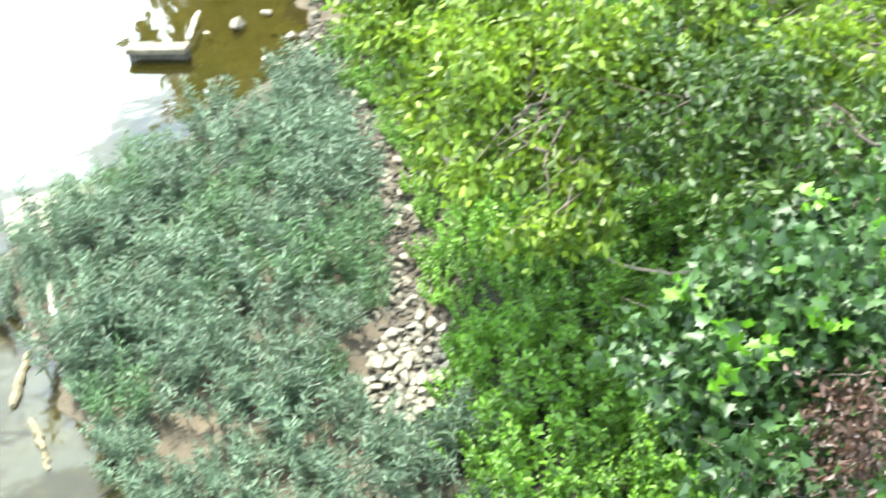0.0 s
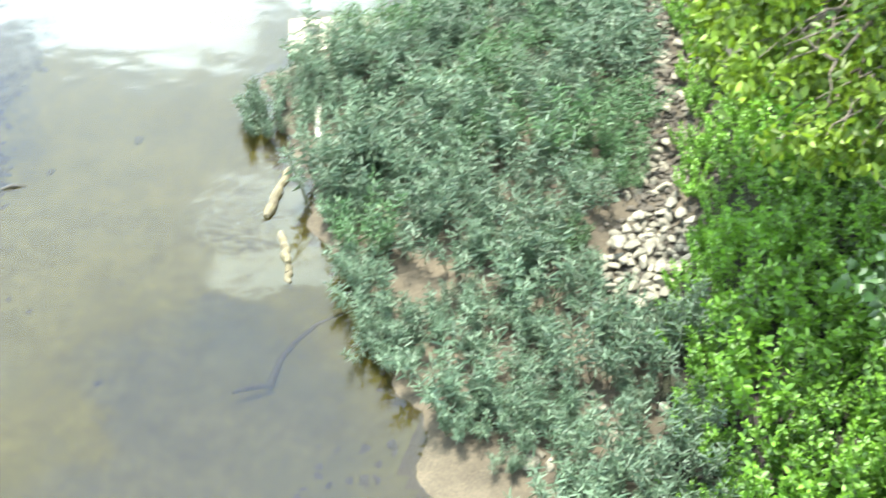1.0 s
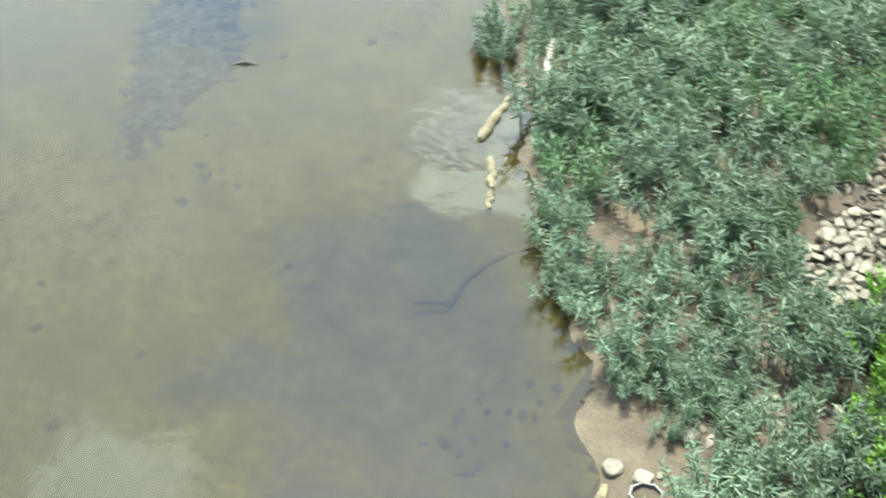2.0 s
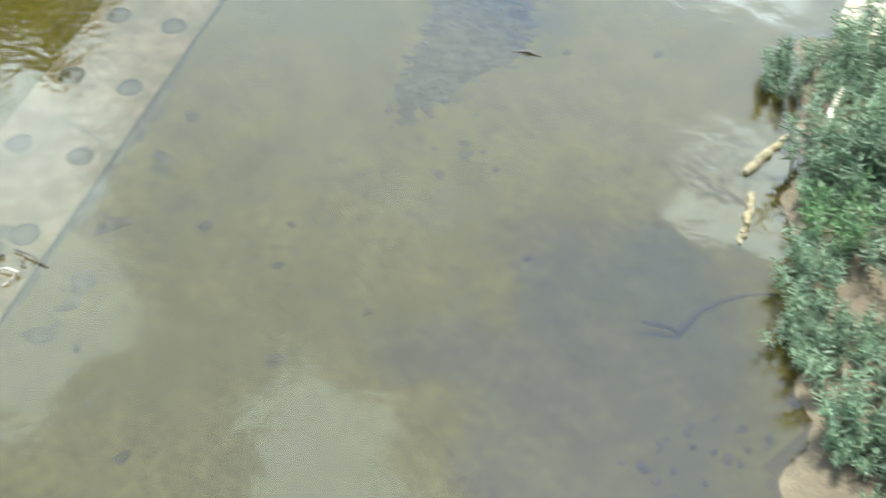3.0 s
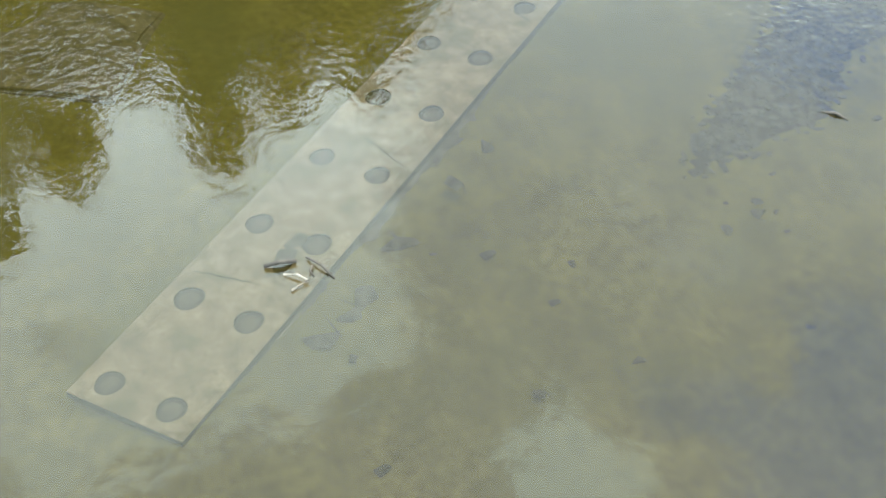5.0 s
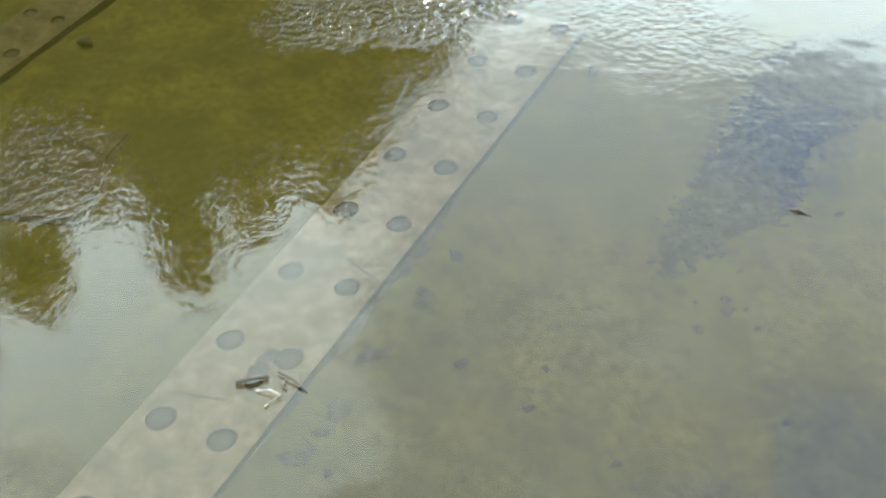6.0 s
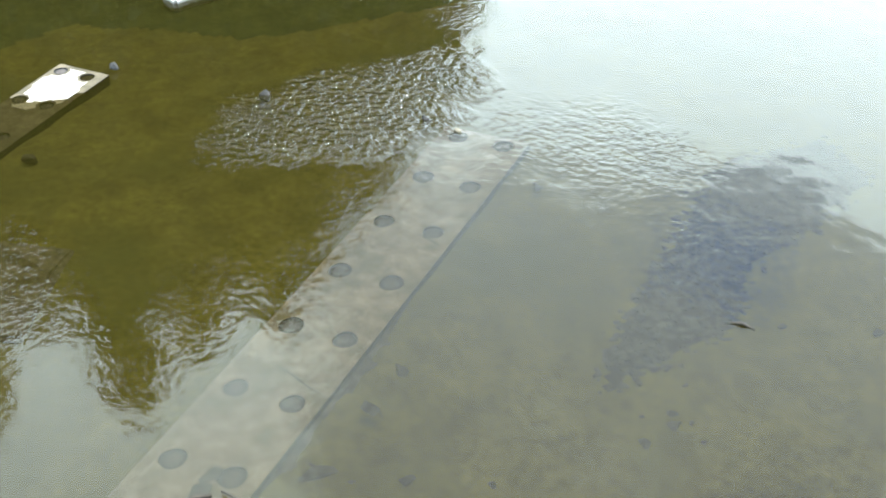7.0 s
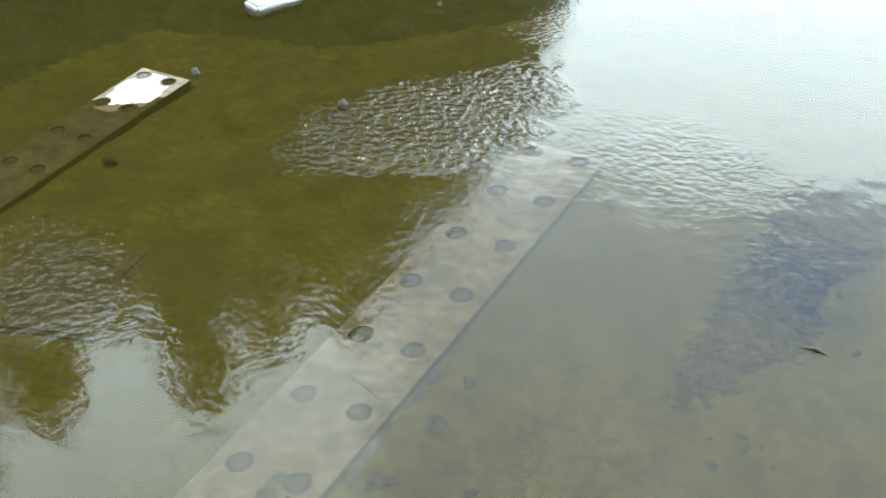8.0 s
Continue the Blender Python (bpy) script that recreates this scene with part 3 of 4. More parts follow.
def loose_rubble():
    """Small broken stone that fills the gaps between the riprap."""
    rnd = random.Random(12)
    verts, faces = [], []
    shapes = [([v.co.copy() for v in s.vertices], [tuple(p.vertices) for p in s.polygons]) for s in STONES]
    for k in range(2600):
        y = rnd.uniform(10.4, 20.8)
        x = (strip_x(y) if y > 12.4 else -1.5) + rnd.gauss(0, 0.36)
        s = rnd.uniform(0.05, 0.14)
        m = pose(x, y, zat(x, y) - 0.01, rnd.uniform(-20, 20), rnd.uniform(-20, 20), rnd.uniform(0, 360)) @ Matrix.Diagonal((s, s, s, 1))
        vs, fs = shapes[rnd.randrange(len(shapes))]
        b = len(verts)
        verts.extend(m @ v for v in vs)
        faces.extend(tuple(i + b for i in f) for f in fs)
    ob = new("loose_rubble", mesh_of("loose_rubble", verts, faces, MAT_RUBBLE))
    tagged(ob, "small broken stone filling the riprap strip", "rubble", kind="stuff")


loose_rubble()
riprap()


def gravel_patch():
    """Dark rubble bar just under the water."""
    rnd = random.Random(21)
    verts, faces = [], []
    shapes = [([v.co.copy() for v in s.vertices], [tuple(p.vertices) for p in s.polygons]) for s in BED_STONES]

    count = 0
    while count < 2800:
        x, y = rnd.uniform(-12.6, -9.1), rnd.uniform(8.5, 15.6)
        if not in_outline(BAR, x + rnd.gauss(0, 0.12), y + rnd.gauss(0, 0.12)):
            continue
        count += 1
        s = rnd.uniform(0.06, 0.17) if rnd.random() < 0.9 else rnd.uniform(0.16, 0.28)
        m = pose(x * 1.01, y * 1.01, -0.185, 0, 0, rnd.uniform(0, 360)) @ Matrix.Diagonal((s, s, min(s, 0.2) * 0.6, 1))
        vs, fs = shapes[rnd.randrange(len(shapes))]
        b = len(verts)
        verts.extend(m @ v for v in vs)
        faces.extend(tuple(i + b for i in f) for f in fs)
    ob = new("gravel_bar", mesh_of("gravel_bar", verts, faces, MAT_BED_STONE))
    tagged(ob, "dark bar of rubble and gravel under shallow water", "gravel", kind="stuff")


gravel_patch()

# ---- plants ----


def shrub_meshes(seed, stems, radius, tall, leaves, leaf_size, shape, mat, droop=0.25):
    """Stems and foliage of one leafy clump that stands on z = 0."""
    rnd = random.Random(seed)
    rg = np.random.default_rng(seed)
    sv, sf, cs, ws, zs = [], [], [], [], []
    for _ in range(stems):
        a, r = rnd.uniform(0, 2 * math.pi), radius * math.sqrt(rnd.random())
        foot = Vector((math.cos(a) * r * 0.75, math.sin(a) * r * 0.75, 0))
        h = tall * rnd.uniform(0.65, 1.1)
        top = foot + Vector((math.cos(a) * r * 0.5 + rnd.uniform(-0.1, 0.1), math.sin(a) * r * 0.5 + rnd.uniform(-0.1, 0.1), h))
        path = wavy(foot - Vector((0, 0, 0.06)), top, 3, 0.02, rnd)
        tube(sv, sf, path, (0.008, 0.007, 0.005, 0.003), 4)
        for q in range(leaves):
            s = 0.25 + 0.75 * (q + rnd.random()) / leaves
            p = foot.lerp(top, s)
            w = q * 2.4 + rnd.uniform(-0.4, 0.4)
            up = 0.15 + 0.9 * max(0, s - 0.6) - droop * (1 - s) + rnd.uniform(-0.2, 0.2)
            cs.append(p)
            ws.append((math.cos(w), math.sin(w), up))
            zs.append(leaf_size * rnd.uniform(0.7, 1.2) * (1.15 - 0.4 * abs(s - 0.6)))
    foliage = leaf_cloud("foliage", np.array(cs), unit(np.array(ws, float)), np.array(zs), shape, mat, 0.2)
    return mesh_of("stem", sv, sf, MAT_STEM), foliage


def shrubs(name, kinds, places, label, category, group):
    models = []
    for x, y, size, turn, k in places:
        m = pose(x, y, max(zat(x, y), -0.04) - 0.01, 0, 0, turn) @ Matrix.Diagonal((size, size, size, 1))
        if models and k in dict(models):
            src = dict(models)[k]
            ob = copy_thing(src, m)
            ob.matrix_basis = m
        else:
            stems, foliage = kinds[k]
            ob = new(name)
            tagged(part("stem", stems, None, ob), kind="stuff")
            tagged(part("foliage", foliage, None, ob), kind="stuff")
            tagged(ob, label, category, group)
            ob.matrix_basis = m
            models.append((k, ob))


# how far the shrubs' leaves reach towards the water
LEAF_EDGE = np.array(((-3.9, 22.5), (-3.9, 18.6), (-4.5, 17.6), (-5.2, 16.8), (-6.0, 16.1), (-6.6, 15.5), (-6.75, 14.5), (-6.85, 13.2), (-6.2, 12.9), (-5.75, 12.3), (-5.7, 11.7), (-5.15, 11.2),
                      (-4.85, 10.5), (-4.6, 10.0), (-4.15, 9.4), (-3.4, 8.8), (-3.0, 8.4), (-2.4, 7.8), (-1.7, 7.2), (-1.5, 6.6)))


def sandbar_plants():
    rnd = random.Random(31)
    kinds = [shrub_meshes(300 + k, 24, 0.36, 0.56, 30, 0.102, LANCE, MAT_WILLOW if k < 6 else MAT_GREEN_WILLOW) for k in range(8)]
    bare = ((-3.97, 10.38, 0.08), (-3.64, 10.52, 0.10), (-3.38, 9.10, 0.0), (-3.11, 9.42, 0.02), (-2.74, 9.58, 0.02), (-2.81, 8.12, 0.12), (-2.37, 7.85, 0.15), (-2.03, 8.00, 0.12), (-1.82, 8.38, 0.0), (-2.43, 7.5, 0.2), (-2.1, 7.4, 0.3),
            (-6.0, 12.95, 0.05), (-7.2, 14.75, 0.45), (-1.45, 11.6, 0.62), (-2.9, 13.6, 0.1), (-4.6, 11.6, 0.1), (-3.9, 12.6, 0.1), (-4.6, 14.2, 0.1))
    # the clumps that stand out between the bare patches at the waterline
    clumps = ((-6.75, 12.85, 0.75), (-6.88, 13.25, 0.85), (-6.6, 13.6, 0.8), (-4.0, 9.46, 0.75), (-3.76, 9.68, 0.8), (-3.5, 9.88, 0.75), (-3.68, 9.34, 0.65), (-2.88, 8.64, 0.7), (-2.6, 8.83, 0.8), (-2.32, 9.0, 0.8), (-1.99, 9.05, 0.85), (-2.15, 8.69, 0.7), (-1.78, 8.76, 0.8), (-2.25, 8.22, 0.42))
    places = [(x, y, size, 73.0 * k, k % 6) for k, (x, y, size) in enumerate(clumps)]
    tries = 0
    while len(places) < 330 and tries < 40000:
        tries += 1
        y = rnd.uniform(7.0, 22.5)
        west = float(np.interp(y, LEAF_EDGE[::-1, 1], LEAF_EDGE[::-1, 0])) + 0.12
        east = float(np.interp(y, STRIP[::-1, 1], STRIP[::-1, 0])) - (0.85 if y > 12.9 else 0.75 if y > 10.5 else -0.45)
        if east <= west:
            continue
        x = rnd.uniform(west, east)
        if any(math.hypot(x - a, y - b) < r + 0.28 for a, b, r in bare):
            continue
        if any(math.hypot(x - p[0], y - p[1]) < 0.43 for p in places):
            continue
        if noise.noise(Vector((x * 1.3, y * 1.3, 4.0))) < -0.34 and x > west + 0.5:
            continue
        if 18.6 < y < 21 and x < -3.2:
            continue
        green = math.hypot(x + 2.3, y - 13.3) < 0.8 or math.hypot(x + 6.1, y - 12.7) < 0.5 or math.hypot(x + 6.0, y - 15.8) < 0.7 or rnd.random() < 0.08
        places.append((x, y, rnd.choice((0.6, 0.8, 0.95, 1.05, 1.15, 1.3)) * rnd.uniform(0.9, 1.1), rnd.uniform(0, 360), rnd.randrange(6, 8) if green else rnd.randrange(6)))
    shrubs("sandbar_willow", kinds, places, "grey-green narrow-leaved riverside shrub on the sandbar", "shrub", "sandbar shrubs")


def undergrowth():
    rnd = random.Random(41)
    kinds = [shrub_meshes(400 + k, 20, 0.40, 0.55, 32, 0.072, OVAL, MAT_HERB, 0.5) for k in range(5)]
    places = []
    tries = 0
    while len(places) < 298 and tries < 40000:
        tries += 1
        x, y = rnd.uniform(-3.5, 5), rnd.uniform(6.5, 20)
        r = float(right_of(STRIP, x, y))
        if not -0.12 < r < 4.6 or (y > 17 and r > 2.5):
            continue
        if math.hypot(x - 0.95, y - 13.2) < 0.45:
            continue
        if r < (-0.12 if y > 12.6 else 0.2):
            continue
        if any(math.hypot(x - p[0], y - p[1]) < 0.33 for p in places):
            continue
        places.append((x, y, rnd.uniform(0.45, 0.75) if r < 0.8 else rnd.uniform(0.7, 1.35), rnd.uniform(0, 360), rnd.randrange(5)))
    shrubs("undergrowth_bush", kinds, places, "bright green broad-leaved undergrowth on the bank", "bush", "bank undergrowth")


sandbar_plants()
undergrowth()

# ---- trees ----


def tree(name, foot, fork, boughs, per, leaf, shape, mat, label, seed, trunk=0.16, cluster=7, spread=0.12, hang=0.5, bark=None, group="", clumps=14, tuft=0.36):
    """Trunk from foot to fork, a limb to every bough (x, y, z, radius), and leaves in small sprays round the boughs."""
    rnd = random.Random(seed)
    rg = np.random.default_rng(seed)
    verts, faces = [], []
    foot, fork = Vector(foot), Vector(fork)
    tube(verts, faces, wavy(foot - Vector((0, 0, 0.3)), fork, 5, 0.06, rnd), [trunk * s for s in (1.25, 1, 0.92, 0.85, 0.78, 0.7)], 9)
    cs, ws, zs, limbs, tv, tf = [], [], [], [], [], []
    for bx, by, bz, br in boughs:
        c = Vector((bx, by, bz))
        start = foot.lerp(fork, rnd.uniform(0.7, 1.0))
        path = wavy(start, c, 5, 0.10, rnd, 0.25)
        lv, lf = [], []
        tube(lv, lf, path, [trunk * s for s in (0.42, 0.34, 0.27, 0.2, 0.14, 0.08)], 6)
        limbs.append(mesh_of("limb", lv, lf, bark or MAT_BARK, True))
        for _ in range(7):
            d = Vector((rnd.gauss(0, 1), rnd.gauss(0, 1), rnd.gauss(0, 0.6))).normalized()
            tube(tv, tf, wavy(path[rnd.choice((3, 4, 5))], c + d * br * 0.9, 3, 0.05, rnd), [trunk * s for s in (0.1, 0.07, 0.045, 0.02)], 4)
        n = int(per * br * br)
        tufts = max(4, int(clumps * br * br / 0.6))
        td = unit(rg.normal(size=(tufts, 3)))
        heart = np.array(c) + td * (br * (0.35 + 0.65 * rg.random(tufts) ** 0.5))[:, None] * np.array((1.0, 1.0, 0.8))
        pick = rg.integers(0, tufts, n)
        d = unit(rg.normal(size=(n, 3)))
        rad = br * tuft * (0.35 + 0.65 * rg.random(n) ** 0.5) * (0.6 + 0.8 * rg.random(tufts))[pick]
        sprays = heart[pick] + d * rad[:, None] * np.array((1.0, 1.0, 0.6))
        d = unit(d + td[pick])
        out = unit(d * 0.7 + rg.normal(size=(n, 3)) * 0.5 + np.array((0, 0, -hang)))
        for q in range(cluster):
            off = rg.normal(size=(n, 3)) * spread * 0.5
            cs.append(sprays + out * (spread * (q / cluster)) + off)
            ws.append(unit(out * 0.6 + rg.normal(size=(n, 3)) * 0.65 + np.array((0, 0, -hang * 0.4))))
            zs.append(leaf * rg.uniform(0.7, 1.25, n))
    root = new(name)
    root.location = foot
    back = Matrix.Translation(-foot)
    t = part("trunk", mesh_of("trunk", verts, faces, bark or MAT_BARK, True), None, root)
    cr = part("crown", leaf_cloud("crown", np.concatenate(cs), np.concatenate(ws), np.concatenate(zs), shape, mat, 0.25), None, root)
    tw = part("twig", mesh_of("twig", tv, tf, bark or MAT_BARK), None, root)
    tagged(tw, kind="stuff")
    tagged(cr, kind="stuff")
    for ob in (t, cr, tw, *[part("limb", me, None, root) for me in limbs]):
        ob.data.transform(back)
    tagged(root, label, "tree", group)
    return root

BOUGHS_YELLOW = (
    (-1.25, 13.07, 3.85, 0.75), (-0.90, 12.14, 3.50, 0.70), (-0.55, 12.56, 3.84, 0.85), (-0.16, 11.35, 3.66, 0.80), (-0.42, 10.75, 3.44, 0.45),
    (0.04, 10.51, 3.60, 0.55), (0.21, 10.01, 3.38, 0.35), (-0.20, 10.15, 3.05, 0.22), (0.13, 12.54, 3.77, 0.90), (0.67, 11.89, 3.64, 0.80),
    (1.27, 12.02, 3.98, 0.80), (1.85, 11.97, 4.04, 0.80), (2.43, 11.40, 4.25, 0.80), (2.87, 10.90, 4.37, 0.70), (-1.60, 12.94, 3.43, 0.35),
    (-1.12, 11.71, 3.17, 0.35))
BOUGHS_DARK = ((1.11, 10.71, 3.86, 0.80), (1.74, 10.31, 4.12, 0.80), (2.30, 9.95, 4.09, 0.80), (2.62, 9.38, 4.26, 0.70), (1.99, 9.53, 3.70, 0.70))
BOUGHS_MAPLE = (
    (1.00, 8.23, 3.39, 0.55), (1.47, 8.39, 3.69, 0.60), (1.89, 8.22, 3.91, 0.60), (1.72, 7.59, 3.73, 0.60), (1.33, 7.52, 3.54, 0.55),
    (2.19, 7.69, 4.00, 0.60), (2.29, 8.60, 3.89, 0.60), (1.56, 6.98, 3.59, 0.50), (1.10, 7.12, 3.36, 0.40), (2.11, 6.94, 4.02, 0.40),
    (1.30, 6.43, 3.55, 0.50), (1.58, 6.18, 3.65, 0.40), (2.54, 8.75, 4.20, 0.60))

tree("box_elder", (2.3, 13.6, zat(2.3, 13.6)), (1.3, 12.6, 3.6), BOUGHS_YELLOW, 430, 0.108, OVAL, MAT_LOCUST,
     "leaning tree with yellow-green leaves over the bank", 51, 0.17, 7, 0.17, 0.5, clumps=11, tuft=0.25)
tree("leafy_tree", (3.4, 11.2, zat(3.4, 11.2)), (2.4, 10.6, 3.7), BOUGHS_DARK, 300, 0.10, OVAL, MAT_MID,
     "shaded dark green tree on the steep bank", 52, 0.13, 6, 0.18, 0.4, clumps=13, tuft=0.28)
maple = tree("young_maple", (3.3, 8.4, zat(3.3, 8.4)), (2.4, 8.0, 3.4), BOUGHS_MAPLE, 480, 0.108, MAPLE, MAT_MAPLE,
             "young maple with broad mid-green lobed leaves", 53, 0.10, 4, 0.18, 0.25, clumps=13, tuft=0.34)


def fresh_tips():
    """Light new shoots at the ends of the maple's boughs."""
    rg = np.random.default_rng(61)
    tips = np.array(((1.62, 7.80, 4.25), (1.45, 7.05, 4.10), (1.2, 6.95, 3.95), (1.28, 7.35, 4.05), (2.0, 8.3, 4.5), (1.85, 7.2, 4.3), (2.3, 7.7, 4.6), (1.0, 7.9, 3.95)))
    n = 11
    c = np.repeat(tips, n, 0) + rg.normal(size=(len(tips) * n, 3)) * 0.06
    w = unit(rg.normal(size=c.shape) + np.array((0, 0, 0.1)))
    me = leaf_cloud("new_foliage", c, w, rg.uniform(0.08, 0.13, len(c)), MAPLE, MAT_FRESH, 0.25)
    ob = part("new_foliage", me, None, maple, "light yellow-green new shoots")
    tagged(ob, kind="stuff")
    ob.data.transform(Matrix.Translation(-maple.location))


fresh_tips()


def dead_branch():
    rnd, rg = random.Random(71), np.random.default_rng(71)
    verts, faces = [], []
    foot = Vector((2.9, 6.9, 3.4))
    tips = [Vector(p) for p in ((1.90, 6.75, 3.95), (2.0, 6.3, 3.93), (1.80, 6.5, 3.85), (2.07, 6.49, 4.12), (1.75, 6.2, 3.8))]
    tube(verts, faces, wavy((3.2, 7.6, zat(3.2, 7.6) - 0.1), foot, 3, 0.04, rnd), (0.04, 0.035, 0.03, 0.026), 6)
    cs, ws = [], []
    for tip in tips:
        path = wavy(foot, tip, 5, 0.05, rnd)
        tube(verts, faces, path, (0.022, 0.018, 0.015, 0.012, 0.008, 0.004), 5)
        n = 170
        cs.append(np.array(tip) + rg.normal(size=(n, 3)) * 0.13)
        ws.append(unit(rg.normal(size=(n, 3)) + np.array((0, 0, -0.9))))
    ob = new("dead_branch", mesh_of("dead_branch", verts, faces, MAT_TWIG))
    c = np.concatenate(cs)
    part("withered_leaves", leaf_cloud("withered_leaves", c, np.concatenate(ws), rg.uniform(0.045, 0.085, len(c)), OVAL, MAT_DEAD, 0.6), None, ob, "curled brown withered leaves")
    tagged(ob, "dead branch with curled brown withered leaves", "branch")


dead_branch()


def bank_tree(x, y, tall, wide, seed, group):
    """A full tree of the bank, leafy down to its foot on the water side."""
    rnd = random.Random(seed)
    z = zat(x, y)
    boughs = []
    for k in range(52):
        s = k / 51
        a = rnd.uniform(0, 2 * math.pi)
        room = wide * min(1.0, 1.25 * (1 - s) ** 0.6)
        r = room * rnd.uniform(0.15, 0.75)
        boughs.append((x + math.cos(a) * r, y + math.sin(a) * r, z + tall * (0.08 + 0.86 * s), max(0.5, room * rnd.uniform(0.32, 0.5))))
    tree("bank_tree", (x, y, z), (x + rnd.uniform(-0.5, 0.5), y + rnd.uniform(-0.5, 0.5), z + tall * 0.72), boughs, 52, 0.42, OVAL, MAT_FAR,
         "tall dense green tree on the far river bank", seed, 0.3, 5, 0.6, 0.3, None, group)


for k, (x, y, tall, wide) in enumerate((
    (-36.0, 3.6, 20.2, 3.6), (-36.0, 6.7, 19.0, 3.2), (-37.0, 9.3, 16.4, 3.0), (-36.0, 12.1, 21.0, 3.1), (-36.3, 14.9, 20.0, 3.3), (-36.0, 17.3, 19.6, 3.1),
    (-36.5, 19.5, 18.2, 3.2), (-37.0, 21.9, 16.2, 3.1), (-38.0, 24.3, 13.4, 2.9), (-39.0, 26.6, 12.0, 2.4), (-36.5, -0.5, 20.4, 3.8), (-36.5, -5.0, 19.0, 4.2),
    (-38, -11, 19, 5), (-42.0, 3.0, 21.0, 5.0), (-42.0, 8.5, 18.5, 4.8), (-42.0, 13.5, 21.0, 4.6), (-42.0, 18.5, 21.0, 4.6), (-43.0, 24.0, 16.5, 4.2))):
    bank_tree(x, y, tall, wide, 900 + k, "far bank trees")
for k, (x, y, tall, wide) in enumerate(((-3.9, 28.0, 9.5, 4.3), (-4.2, 33.0, 13.0, 3.6), (-5.0, 40.0, 15.0, 4.0), (1.5, 24.0, 11.0, 3.4), (3.5, 30, 14, 4))):
    bank_tree(x, y, tall, wide, 950 + k, "upstream bank trees")

# ---- driftwood and small things ----


def log(name, a, b, r0, r1, mat, label, seed, category="log", sides=9, wander=0.02):
    rnd = random.Random(seed)
    verts, faces = [], []
    n = 8
    path = wavy(a, b, n, wander, rnd)
    tube(verts, faces, path, [(r0 + (r1 - r0) * i / n) * rnd.uniform(0.85, 1.12) * (0.6 if i in (0, n) else 1) for i in range(n + 1)], sides)
    ob = new(name, mesh_of(name, verts, faces, mat))
    tagged(ob, label, category)
    return ob


log("log", (-6.14, 12.20, 0.0), (-6.02, 11.22, 0.02), 0.050, 0.060, MAT_LOG, "pale yellow peeled log lying in the shallows", 101)
log("log", (-5.76, 11.02, 0.0), (-5.46, 10.52, 0.02), 0.045, 0.050, MAT_LOG, "short peeled log broken in the middle in the shallows", 102)
log("log", (-5.46, 10.50, 0.0), (-5.31, 10.22, 0.0), 0.04, 0.035, MAT_LOG, "short stub of peeled log in the shallows", 103)
log("log", (-6.22, 13.40, 0.10), (-5.95, 12.72, 0.10), 0.055, 0.045, MAT_PALE_LOG, "bleached log among the shrubs at the waterline", 104)


def bent(name, points, radii, mat, label, category, seed, parent=None):
    verts, faces = [], []
    tube(verts, faces, [Vector(p) for p in points], radii, 6)
    ob = new(name, mesh_of(name, verts, faces, mat, True))
    if parent:
        ob.parent = parent
    else:
        tagged(ob, label, category)
    return ob


bent("sunken_branch", [(-5.25, 8.52, -0.04), (-5.05, 8.66, -0.03), (-4.92, 8.72, -0.05), (-4.98, 9.15, -0.08), (-4.93, 9.45, -0.09), (-4.80, 9.76, -0.08), (-4.6, 9.95, -0.06), (-4.40, 10.06, -0.02)],
     [0.015, 0.035, 0.045, 0.03, 0.03, 0.028, 0.025, 0.015], MAT_SUNK, "crooked dark branch sunk in murky water", "branch", 1)
for k, pts in enumerate((
    [(-10.17, 3.68, 0.03), (-10.12, 3.85, 0.06), (-10.08, 4.02, 0.03)],
    [(-9.96, 3.82, 0.02), (-9.86, 3.93, 0.05), (-9.74, 4.00, 0.04), (-9.70, 3.79, 0.02)],
    [(-10.08, 4.14, 0.03), (-9.87, 4.22, 0.05), (-9.66, 4.27, 0.0)],
    [(-9.93, 4.14, 0.03), (-9.86, 4.08, 0.03), (-9.80, 4.10, -0.02)])):
    bent("driftwood_stick", pts, [0.026 if k == 0 else 0.014] * len(pts), MAT_SUNK if k != 1 else MAT_PALE_LOG, "small stick of driftwood caught on the slab" if k != 1 else "bleached forked twig caught on the slab", "stick", k)
bent("driftwood_stick", [(-9.45, 10.80, -0.02), (-9.28, 10.93, 0.025), (-9.12, 11.0, -0.01)], [0.012, 0.022, 0.012], MAT_SUNK, "dark stub of wood breaking the surface", "stick", 9)


